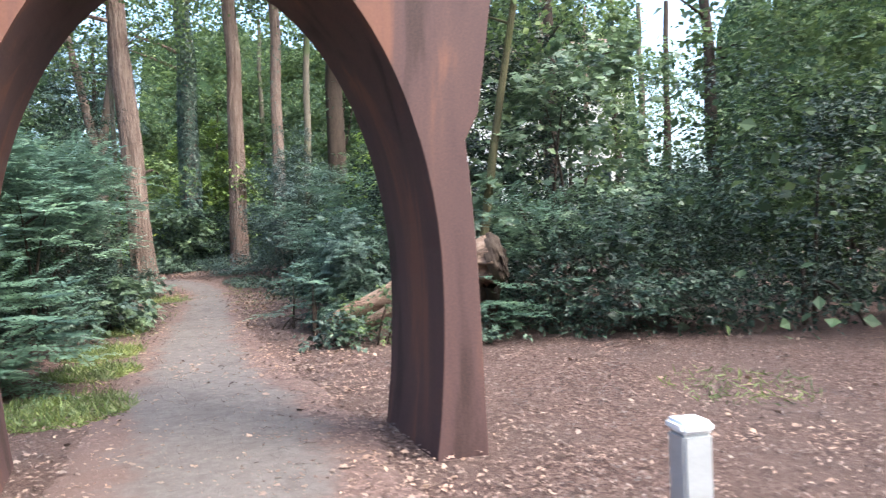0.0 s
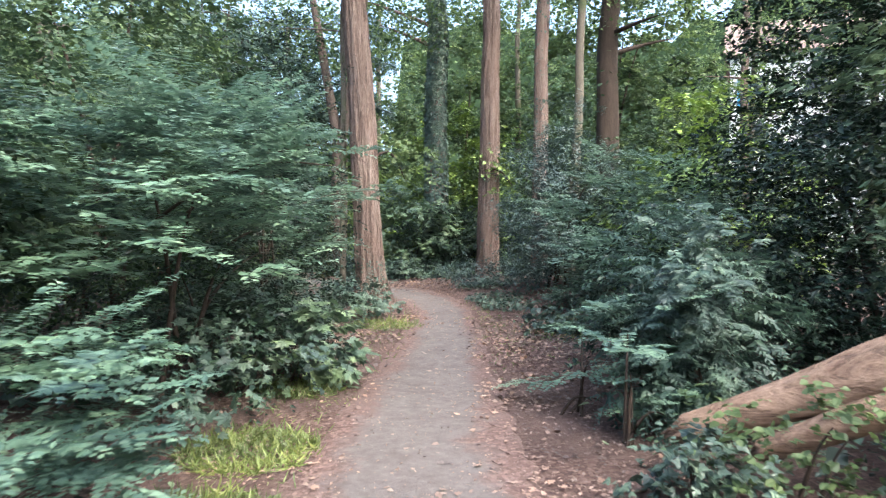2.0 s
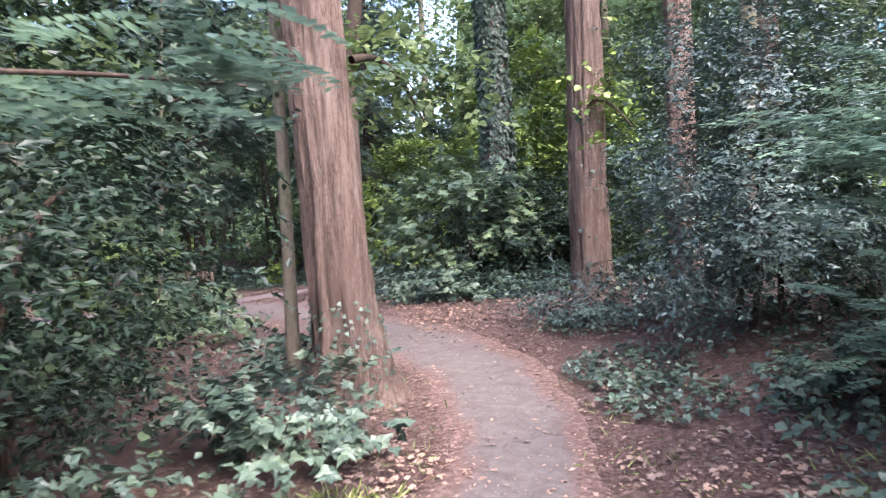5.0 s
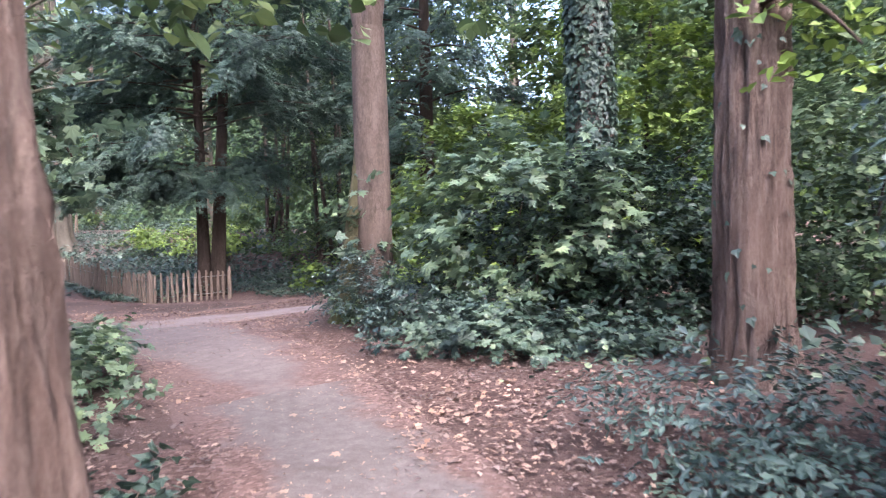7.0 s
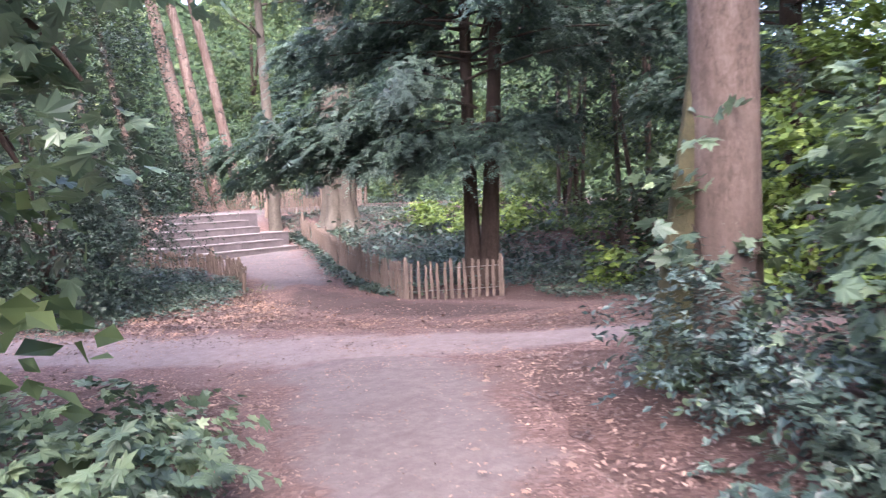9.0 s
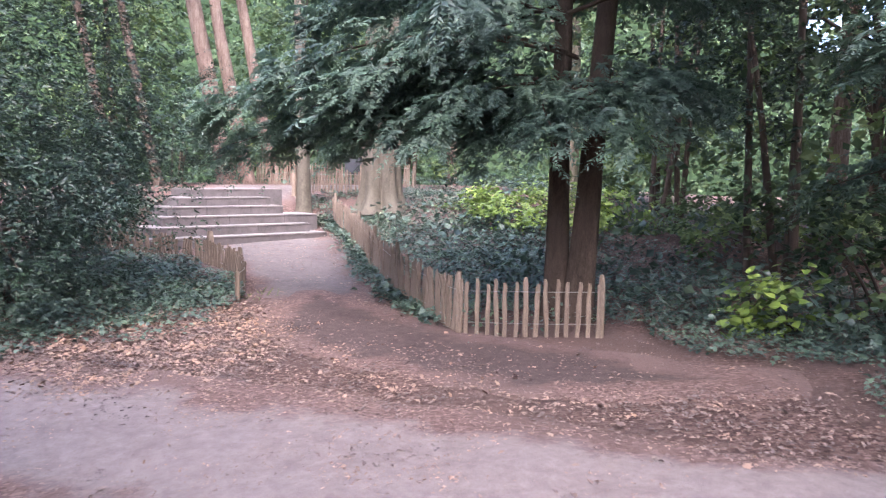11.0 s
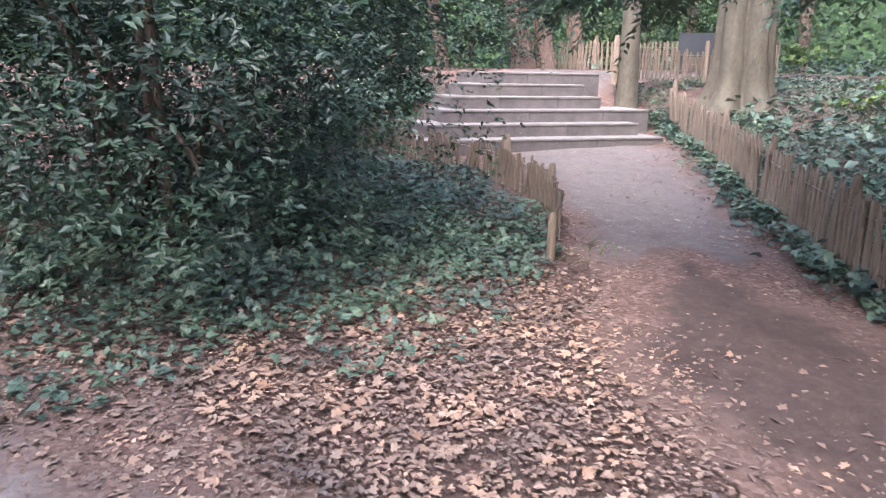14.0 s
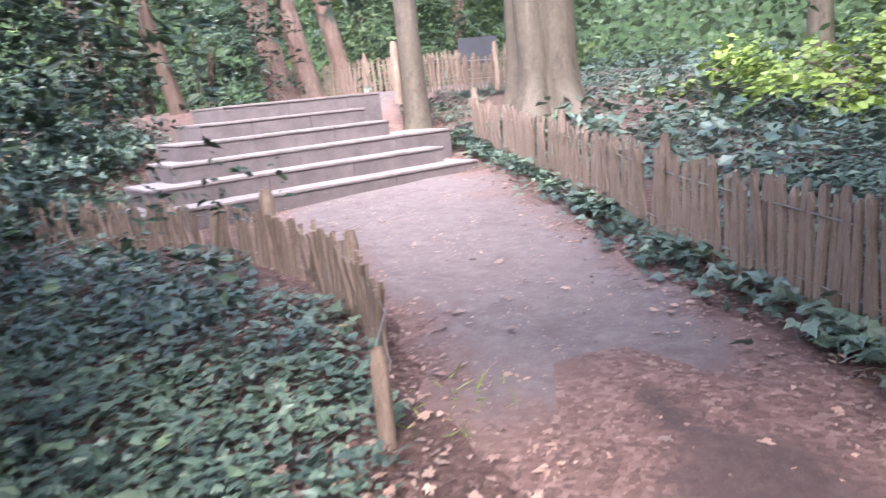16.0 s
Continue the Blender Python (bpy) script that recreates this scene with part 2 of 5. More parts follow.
def heights(xy):
    d2 = (xy[:, :1] - HX[None, :, 0]) ** 2 + (xy[:, 1:2] - HX[None, :, 1]) ** 2
    m = d2.min(1, keepdims=True)
    w = np.exp(-(d2 - m) / 4.5)
    far = np.minimum(1.0, m[:, 0] / 900)
    return (w * HX[None, :, 2]).sum(1) / w.sum(1) * (1 - far) + far


def link_mesh(name, mesh, material, parent=None, label=""):
    mesh.materials.append(material)
    ob = new(name, mesh)
    if parent:
        ob.parent = parent
    if label:
        ob["label"] = label
    return ob


def part(name, bm, material, parent=None, label=""):
    mesh = bpy.data.meshes.new(name)
    bm.to_mesh(mesh)
    bm.free()
    return link_mesh(name, mesh, material, parent, label)


def thing(name, x, y, z, label, category, group="", turn=0.0):
    e = new(name)
    e.empty_display_size = 0.1
    e.matrix_world = pose(x, y, z, 0, 0, turn)
    return tagged(e, label, category, group)


def raw_mesh(name, verts, faces, smooth=False):
    """A mesh from numpy arrays: verts (n, 3) and faces (m, k), all of k corners."""
    mesh = bpy.data.meshes.new(name)
    k = faces.shape[1]
    mesh.vertices.add(len(verts))
    mesh.vertices.foreach_set("co", np.ascontiguousarray(verts, np.float32).ravel())
    mesh.loops.add(faces.size)
    mesh.loops.foreach_set("vertex_index", np.ascontiguousarray(faces, np.int32).ravel())
    mesh.polygons.add(len(faces))
    mesh.polygons.foreach_set("loop_start", np.arange(0, faces.size, k, dtype=np.int32))
    mesh.polygons.foreach_set("loop_total", np.full(len(faces), k, np.int32))
    mesh.polygons.foreach_set("use_smooth", np.full(len(faces), smooth))
    mesh.update()
    mesh.validate()
    return mesh


def unit(v):
    return v / np.maximum(np.linalg.norm(v, axis=-1, keepdims=True), 1e-6)


RNG = np.random.default_rng(7)

# leaf outlines: corners (across, along, up), and faces of four
OVAL = (((0, 0, 0), (0.28, 0.32, 0.06), (0.24, 0.7, 0.06), (0, 1, -0.04), (-0.24, 0.7, 0.06), (-0.28, 0.32, 0.06)), ((0, 1, 2, 3), (0, 3, 4, 5)))
BROAD = (((0, 0, 0), (0.42, 0.28, 0.07), (0.36, 0.62, 0.05), (0, 1, -0.08), (-0.36, 0.62, 0.05), (-0.42, 0.28, 0.07)), ((0, 1, 2, 3), (0, 3, 4, 5)))
IVY_SHAPE = (((0, 0, 0), (0.3, -0.1, 0.03), (0.52, 0.22, -0.02), (0.25, 0.45, 0.04), (0, 1, -0.06), (-0.25, 0.45, 0.04), (-0.52, 0.22, -0.02), (-0.3, -0.1, 0.03)),
             ((0, 1, 2, 3), (0, 3, 4, 5), (0, 5, 6, 7)))
MAPLE_SHAPE = (((0, 0, 0), (0.26, -0.08, 0.01), (0.5, 0.16, -0.02), (0.3, 0.3, 0.015), (0.48, 0.62, -0.03), (0.17, 0.6, 0.015), (0, 1.02, -0.05),
                (-0.17, 0.6, 0.015), (-0.48, 0.62, -0.03), (-0.3, 0.3, 0.015), (-0.5, 0.16, -0.02), (-0.26, -0.08, 0.01)),
               ((0, 1, 2, 3), (0, 3, 4, 5), (0, 5, 6, 7), (0, 7, 8, 9), (0, 9, 10, 11)))
NARROW = (((0, 0, 0), (0.25, 0.45, 0.06), (0, 1, -0.06), (-0.25, 0.45, 0.06)), ((0, 1, 2, 3),))
FAR_SHAPE = (((0, 0, 0), (0.4, 0.45, 0.05), (0, 1, -0.08), (-0.4, 0.45, 0.05)), ((0, 1, 2, 3),))
CRUMB = (((0, 0, 0), (0.34, 0.3, 0.1), (0.12, 1, -0.05), (-0.2, 0.62, 0.1)), ((0, 1, 2, 3),))
NEEDLE = (((0, 0, 0), (0.17, 0.4, 0.02), (0, 1, -0.05), (-0.17, 0.4, 0.02)), ((0, 1, 2, 3),))
LEAFLET = (((0, 0, 0), (0.25, 0.5, 0.02), (0, 1, -0.03), (-0.25, 0.5, 0.02)), ((0, 1, 2, 3),))
BLADE = (((-0.05, 0, 0), (0.05, 0, 0), (0.025, 0.6, 0.04), (0, 1, 0.2)), ((0, 1, 2, 3),))


def leaves(name, shape, pos, normal, along, size):
    """Many leaves in one mesh."""
    t, f = np.array(shape[0], float), np.array(shape[1], int)
    n = unit(normal)
    d = unit(along - (along * n).sum(1, keepdims=True) * n)
    s = np.cross(d, n)
    size = np.asarray(size, float).reshape(-1, 1, 1) * np.ones((len(pos), 1, 1))
    v = pos[:, None, :] + size * (t[None, :, :1] * s[:, None] + t[None, :, 1:2] * d[:, None] + t[None, :, 2:] * n[:, None])
    faces = f[None] + (np.arange(len(pos)) * len(t))[:, None, None]
    return raw_mesh(name, v.reshape(-1, 3), faces.reshape(-1, f.shape[1]))


def tube_mesh(name, points, radii, sides=12, rough=0.0, flutes=0, seed=0.0, furrow=0.0):
    """A tapered tube along points, its skin roughened; for trunks, limbs and stems."""
    p = np.array(points, float)
    r = np.array(radii, float)
    tangent = unit(np.gradient(p, axis=0))
    ref = np.where(np.abs(tangent[:, 2:]) < 0.9, np.array([[0, 0, 1.0]]), np.array([[1.0, 0, 0]]))
    a = unit(np.cross(ref, tangent))
    b = np.cross(tangent, a)
    ang = np.linspace(0, 2 * np.pi, sides, endpoint=False)
    rr = np.ones((len(p), sides))
    if rough:
        for i in range(len(p)):
            for j, g in enumerate(ang):
                k = noise.noise((math.cos(g) * 2.6 + seed, math.sin(g) * 2.6, float(p[i, 2]) * 0.35))
                m = noise.noise((math.cos(g) * 7 + seed, math.sin(g) * 7, float(p[i, 2]) * 0.8 + 9))
                rr[i, j] += rough * (k + 0.6 * m)
                if furrow:
                    f = noise.noise((math.cos(g) * 7 + seed, math.sin(g) * 7, float(p[i, 2]) * 0.8 + 3)) * 0.7 + 0.4 * noise.noise((math.cos(g) * 14 + seed, math.sin(g) * 14, float(p[i, 2]) * 1.9))
                    rr[i, j] += furrow * (0.5 - 2.2 * abs(f))
                if flutes:
                    turn = flutes * g + seed + 0.3 * float(p[i, 2])
                    rr[i, j] += 0.5 * (abs(math.cos(0.5 * turn)) ** 0.8 - 0.68) if flutes > 4 else 0.09 * math.cos(turn)
    v = p[:, None] + (r[:, None] * rr)[..., None] * (np.cos(ang)[None, :, None] * a[:, None] + np.sin(ang)[None, :, None] * b[:, None])
    i, j = np.meshgrid(np.arange(len(p) - 1), np.arange(sides), indexing="ij")
    k = (j + 1) % sides
    f = np.stack([i * sides + j, i * sides + k, (i + 1) * sides + k, (i + 1) * sides + j], -1).reshape(-1, 4)
    return raw_mesh(name, v.reshape(-1, 3), f, True)


def join_raw(name, meshes):
    vs, fs, base = [], [], 0
    for v, f in meshes:
        vs.append(v)
        fs.append(f + base)
        base += len(v)
    return raw_mesh(name, np.concatenate(vs), np.concatenate(fs), True)


def stick(a, b, ra, rb, sides=5):
    """Corners and faces of one thin tapered stick."""
    a, b = np.array(a, float), np.array(b, float)
    t = unit((b - a)[None])[0]
    ref = np.array([0, 0, 1.0]) if abs(t[2]) < 0.9 else np.array([1.0, 0, 0])
    u = unit(np.cross(ref, t)[None])[0]
    w = np.cross(t, u)
    g = np.linspace(0, 2 * np.pi, sides, endpoint=False)
    ring = np.cos(g)[:, None] * u + np.sin(g)[:, None] * w
    v = np.concatenate([a + ra * ring, b + rb * ring])
    j = np.arange(sides)
    k = (j + 1) % sides
    return v, np.stack([j, k, sides + k, sides + j], -1)


# ---- foliage ----
def dense(rows, step=0.25):
    a = np.array(rows, float)
    seg = np.concatenate([[0], np.cumsum(np.linalg.norm(np.diff(a[:, :2], axis=0), axis=1))])
    s = np.arange(0, seg[-1], step)
    return np.stack([np.interp(s, seg, a[:, k]) for k in range(3)], -1)


# the trodden way, kept free of branches: x, y, clear half width
WALKWAY = dense(((0, -4, 1.2), (0, 0, 1.2), (-1.65, 5.3, 1.2), (-2.6, 8.2, 0.95), (-3.6, 10.6, 0.8), (-4.6, 14, 0.75), (-5.4, 16.4, 0.7), (-7.6, 18.9, 0.85), (-11.0, 20.9, 0.95), (-14.6, 22.0, 1.0), (-18.7, 22.7, 1.1), (-21, 24.3, 0.8), (-26, 25.2, 1.0)))


def in_sky_gap(x, y, z):
    """Whether a leaf would stand in the open gap between the trees beyond the clearing."""
    return (np.abs(np.degrees(np.arctan2(x, y)) - 17.5) < 2.1) & (y > 8) & (z > 1.5 + 0.22 * y)


def mound(d, u, rx, ry, h):
    """Places in a mound: d the ways from its middle, u how far out."""
    low = d[:, 2:] < 0
    round_up = np.sqrt(np.maximum(1e-3, 1 - d[:, 2:] ** 2))
    full = np.sqrt(np.maximum(1e-3, 1 - d[:, 2:] ** 4))
    flat = unit(d[:, :2]) * np.where(low, full, round_up)
    return np.column_stack([flat * u[:, None] * np.array([rx, ry]), h * (0.42 + np.where(d[:, 2] > 0, 0.58, 0.42) * d[:, 2] * u)])


def sprig_points(count, rx, ry, h, lump=0.35, low=0.05, hollow=0.45, seed=0.0):
    """Places and outward ways for sprigs, in clumps over an uneven mound of half widths rx, ry and height h."""
    groups = max(14, count // 16)
    d = unit(RNG.normal(size=(groups, 3)))
    u = hollow + (1 - hollow) * RNG.random(groups) ** 0.5
    k = np.array([noise.noise((float(a) * 2.2 + seed, float(b) * 2.2 + seed * 0.7, float(c) * 2.2)) + 0.5 * noise.noise((float(a) * 5 + seed, float(b) * 5, float(c) * 5)) for a, b, c in d])
    c = mound(d, np.minimum(u * (1 + lump * 1.5 * k), 1.08), rx, ry, h)
    own = RNG.integers(0, groups, count)
    size = 0.1 + 0.075 * min(rx, ry, h)
    p = c[own] + RNG.normal(size=(count, 3)) * np.array([size, size, size * 0.5])
    d = unit(d[own] + RNG.normal(size=(count, 3)) * 0.3)
    loose = RNG.random(count) < 0.15
    e = unit(RNG.normal(size=(count, 3)))
    p[loose] = mound(e, 0.3 + 0.62 * RNG.random(count), rx, ry, h)[loose]
    keep = p[:, 2] > low
    return p[keep], d[keep]


def sprigs(name, shape, p, d, per, size, length, droop=0.25, up=0.9, spread=0.8):
    """Leaves set alternately along short twigs that start at p and go the way d."""
    m = len(p)
    way = unit(d * 0.8 + np.array([0, 0, 0.25]) + RNG.normal(size=(m, 3)) * 0.45)
    s = np.linspace(0.1, 1, per)[None, :, None]
    pos = p[:, None] + way[:, None] * s * length * (0.6 + 0.8 * RNG.random((m, 1, 1))) - np.array([0, 0, droop * length]) * s ** 2
    side = unit(np.cross(way, np.array([0, 0, 1.0])) + 1e-3)
    sign = np.where(np.arange(per) % 2, 1.0, -1.0)[None, :, None]
    along = way[:, None] * 0.7 + side[:, None] * sign * spread + RNG.normal(size=(m, per, 3)) * 0.3
    normal = np.array([0, 0, up]) + d[:, None] * 0.45 + RNG.normal(size=(m, per, 3)) * 0.38
    sz = size * (0.55 + 0.75 * RNG.random(m * per))
    return leaves(name, shape, pos.reshape(-1, 3), normal.reshape(-1, 3), along.reshape(-1, 3), sz)


def fronds(name, base, way, length, pairs, size):
    """Feather-like leaves: pairs of leaflets along arching stalks."""
    m = len(base)
    way = unit(way)
    s = np.linspace(0.12, 1, pairs)[None, :, None]
    ln = (length * (0.7 + 0.5 * RNG.random(m)))[:, None, None]
    curve = base[:, None] + way[:, None] * s * ln - np.array([0, 0, 0.28]) * ln * s ** 2
    side = unit(np.cross(way, np.array([0, 0, 1.0])) + 1e-3)[:, None]
    out_pos, out_al, out_n, out_s = [], [], [], []
    for sign in (1, -1):
        out_pos.append(curve.reshape(-1, 3))
        out_al.append((side * sign + way[:, None] * 0.35 + np.array([0, 0, -0.18]) + RNG.normal(size=(m, pairs, 3)) * 0.1).reshape(-1, 3))
        out_n.append((np.array([0, 0, 1.0]) + way[:, None] * 0.2 + RNG.normal(size=(m, pairs, 3)) * 0.16).reshape(-1, 3))
        out_s.append((size * (0.75 + 0.4 * np.sin(np.pi * s)) * np.ones((m, pairs, 1)) * (0.85 + 0.3 * RNG.random((m, 1, 1)))).reshape(-1))
    return leaves(name, LEAFLET, np.concatenate(out_pos), np.concatenate(out_n), np.concatenate(out_al), np.concatenate(out_s))


def feather_twigs(name, base, way, length, each, frond, size):
    """Arching twigs, each with feather-like leaves set alternately to both sides in one loose tier."""
    m = len(base)
    way = unit(way * np.array([1, 1, 0.6]) + np.array([0, 0, 0.12]))
    side = unit(np.cross(way, np.array([0, 0, 1.0])) + 1e-3)
    ln = length * (0.6 + 0.7 * RNG.random((m, 1)))
    starts, ways = [], []
    for k in range(each):
        f = (k + 1) / each
        starts.append(base + way * ln * f - np.array([0, 0, 0.22]) * ln * f ** 2)
        sign = 1.0 if k % 2 else -1.0
        ways.append(way * (0.35 + 0.75 * f) + side * sign * (1.05 - 0.6 * f) + np.array([0, 0, 0.12]) + RNG.normal(size=(m, 3)) * 0.12)
    return fronds(name, np.concatenate(starts), np.concatenate(ways), frond, 10, size)


def sprays(name, base, way, length, pairs, size, droop=0.35):
    """Flat drooping sprays of narrow needles, as a yew has."""
    m = len(base)
    way = unit(way)
    s = np.linspace(0.05, 1, pairs)[None, :, None]
    ln = (length * (0.6 + 0.7 * RNG.random(m)))[:, None, None]
    curve = base[:, None] + way[:, None] * s * ln - np.array([0, 0, droop]) * ln * s ** 1.6
    side = unit(np.cross(way, np.array([0, 0, 1.0])) + 1e-3)[:, None]
    pos, al, no, sz = [], [], [], []
    for sign in (1, -1):
        pos.append(curve.reshape(-1, 3))
        al.append((side * sign * 0.8 + way[:, None] * 0.8 + np.array([0, 0, -0.2]) + RNG.normal(size=(m, pairs, 3)) * 0.2).reshape(-1, 3))
        no.append((np.array([0, 0, 0.8]) + way[:, None] * 0.75 + RNG.normal(size=(m, pairs, 3)) * 0.3).reshape(-1, 3))
        sz.append((size * (1.15 - 0.7 * s) * np.ones((m, pairs, 1)) * (0.7 + 0.6 * RNG.random((m, pairs, 1)))).reshape(-1))
    return leaves(name, NEEDLE, np.concatenate(pos), np.concatenate(no), np.concatenate(al), np.concatenate(sz))


def bush(name, x, y, rx, ry, h, count, style, label, category="shrub", group="", size=0.09, per=6, lump=0.35, low=0.05, lift=0.0, hollow=0.55, stems=4):
    """One shrub: stems and its foliage."""
    root = thing(name, x, y, height(x, y) - 0.03, label, category, group)
    seed = x * 1.7 + y
    p, d = sprig_points(count, rx, ry, h, lump, low, hollow, seed)
    p[:, 2] += lift
    gap = np.linalg.norm((p[:, None, :2] + np.array([x, y])) - WALKWAY[None, :, :2], axis=2) - WALKWAY[None, :, 2]
    keep = gap.min(1) > (0.45 if style == "locust" else 0.0)
    keep &= ~in_sky_gap(p[:, 0] + x, p[:, 1] + y, p[:, 2])
    p, d = p[keep], d[keep]
    if style == "locust":
        way = unit(d * np.array([1, 1, 0.35]) + np.array([0, 0, 0.35]) + RNG.normal(size=p.shape) * 0.3)
        link_mesh("foliage", feather_twigs("foliage", p[::4], way[::4], 0.45, 7, 0.3 * size / 0.06, size), LEAF_LOCUST, root)
    elif style == "yew":
        way = unit(d * np.array([1, 1, 0.3]) + RNG.normal(size=p.shape) * 0.3)
        link_mesh("foliage", sprays("foliage", p, way, 0.3, 12, size * 0.7), LEAF_YEW, root)
    else:
        shape, mat = {"maple": (MAPLE_SHAPE, LEAF_MAPLE), "holly": (OVAL, LEAF_EVERGREEN), "ivy": (IVY_SHAPE, LEAF_IVY), "broad": (BROAD, LEAF_IVY), "lobed": (MAPLE_SHAPE, LEAF_IVY), "leafy": (BROAD, LEAF_CANOPY), "mixed": (FAR_SHAPE, LEAF_FAR), "far": (FAR_SHAPE, LEAF_CANOPY), "dark": (NARROW, LEAF_EVERGREEN), "blue": (NARROW, LEAF_BLUE), "bright": (BROAD, LEAF_BRIGHT)}[style]
        link_mesh("foliage", sprigs("foliage", shape, p, d, per, size, size * per * 0.42), mat, root)
    pick = RNG.permutation(len(p))[:stems]
    for k in pick:
        b = np.array([RNG.normal() * rx * 0.1, RNG.normal() * ry * 0.1, 0])
        e = p[k] * np.array([0.6, 0.6, 0.85])
        q = np.linspace(0, 1, 7)[:, None]
        line = b + (e - b) * q + np.array([0, 0, 0.18 * h]) * np.sin(q * np.pi) * 0.6
        link_mesh("stem", tube_mesh("stem", line, (0.012 + 0.006 * h) * (1 - 0.75 * q[:, 0]), 6), BARK_DARK, root)
    return root


def tree(name, x, y, r, h, bark, label, lean=(0, 0), flare=1.5, rough=0.08, flutes=0, fork=0.0, crown=None, ivy=0.0, ivy_from=0.0, group="", sides=28, limbs=4, base=None, category="tree", furrow=0.0, ivy_to=7.0, ivy_size=0.075):
    """A tree: trunk, limbs, crown; and ivy on the trunk, where it has some."""
    z0 = height(x, y) - 0.06 if base is None else base
    root = thing(name, x, y, z0, label, category, group)
    top = fork if fork else h
    zs = np.concatenate([np.linspace(0, 1.0, 9)[:-1], np.linspace(1.0, top, max(10, int(top * (6 if furrow else 3))))])
    wob = np.array([[0.05 * noise.noise((x, y, float(z) * 0.4)), 0.05 * noise.noise((y, x, float(z) * 0.4))] for z in zs])
    pts = np.stack([lean[0] * zs + wob[:, 0] * zs * 0.3, lean[1] * zs + wob[:, 1] * zs * 0.3, zs], -1)
    rad = r * (1 - 0.55 * zs / max(h, 1)) * (1 + (flare - 1) * np.exp(-zs / 0.28))
    link_mesh("trunk", tube_mesh("trunk", pts, rad, sides, rough, flutes, x, furrow), bark, root)
    tip = pts[-1]
    ends = []
    rs = random.Random(int(x * 100 + y * 10))
    if fork:
        for sgn in (-1, 1):
            q = np.linspace(0, 1, 14)[:, None]
            way = np.array([sgn * 0.18 + rs.uniform(-0.05, 0.05), rs.uniform(-0.1, 0.1), 1.0])
            fp = tip + q * way * (h - fork) - np.array([0, 0, 0.25]) * (1 - q)
            link_mesh("limb", tube_mesh("limb", fp, rad[-1] * 0.72 * (1 - 0.75 * q[:, 0]), 14, rough, 0, x + sgn), bark, root)
            ends.append(fp[-1])
    if crown:
        cr, cz0, cz1, n, size, style = crown
        for _ in range(limbs):
            g = rs.uniform(0, 6.283)
            z = rs.uniform(max(cz0 - 0.5, 2.2), cz0 + (cz1 - cz0) * 0.5)
            k = int(np.argmin(np.abs(zs - z)))
            s = pts[k]
            q = np.linspace(0, 1, 8)[:, None]
            ln = cr * rs.uniform(0.5, 0.9)
            lp = s + q * np.array([math.cos(g) * ln, math.sin(g) * ln, ln * rs.uniform(0.1, 0.5)]) - np.array([0, 0, 0.25]) * ln * 0.3 * q ** 2
            link_mesh("limb", tube_mesh("limb", lp, 0.22 * r * (1 - 0.85 * q[:, 0]) + 0.006, 8), bark, root)
        centre = np.array([lean[0] * cz0, lean[1] * cz0, 0])
        clumps = max(10, n // 30)
        c = unit(RNG.normal(size=(clumps, 3))) * (0.35 + 0.65 * RNG.random((clumps, 1)) ** 0.5)
        c = c * np.array([cr, cr, (cz1 - cz0) / 2]) + np.array([0, 0, (cz0 + cz1) / 2]) + centre
        per = n // clumps
        off = RNG.normal(size=(clumps, per, 3)) * np.array([0.42, 0.42, 0.2]) * (0.5 + 0.12 * cr)
        pos = (c[:, None] + off).reshape(-1, 3)
        if style == "yew":
            out = pos * np.array([1, 1, 0]) + RNG.normal(size=pos.shape) * 0.4
            link_mesh("crown", sprays("crown", pos, unit(out + np.array([0, 0, 0.1])), 0.42, 8, size), LEAF_YEW, root)
        else:
            shape, mat = {"leafy": (FAR_SHAPE, LEAF_CANOPY), "maple": (MAPLE_SHAPE, LEAF_MAPLE), "holly": (OVAL, LEAF_EVERGREEN)}[style]
            gap = np.linalg.norm((pos[:, None, :2] + np.array([x, y])) - WALKWAY[None, :, :2], axis=2).min(1)
            pos = pos[((gap > 1.6) | (pos[:, 2] > 3.4)) & ~in_sky_gap(pos[:, 0] + x, pos[:, 1] + y, pos[:, 2])]
            m = len(pos)
            link_mesh("crown", leaves("crown", shape, pos, np.array([0, 0, 0.8]) + RNG.normal(size=(m, 3)) * 0.5, RNG.normal(size=(m, 3)), size * (0.6 + 0.7 * RNG.random(m))), mat, root)
    if ivy:
        m = int(ivy)
        z = ivy_from + (RNG.random(m) ** 0.8) * (min(top, ivy_to) - ivy_from)
        g = RNG.random(m) * 2 * np.pi
        k = np.clip(np.searchsorted(zs, z), 0, len(zs) - 1)
        out = np.stack([np.cos(g), np.sin(g), np.zeros(m)], -1)
        pos = pts[k] * np.array([1, 1, 0]) + np.stack([np.zeros(m), np.zeros(m), z], -1) + out * (rad[k] * (1.02 + 0.25 * RNG.random(m)))[:, None]
        link_mesh("ivy", leaves("ivy", IVY_SHAPE, pos, out + RNG.normal(size=(m, 3)) * 0.3 + np.array([0, 0, 0.3]), np.array([0, 0, -1.0]) + RNG.normal(size=(m, 3)) * 0.5, ivy_size * (0.6 + 0.7 * RNG.random(m))), LEAF_IVY, root, "dark green climbing ivy")
    return root


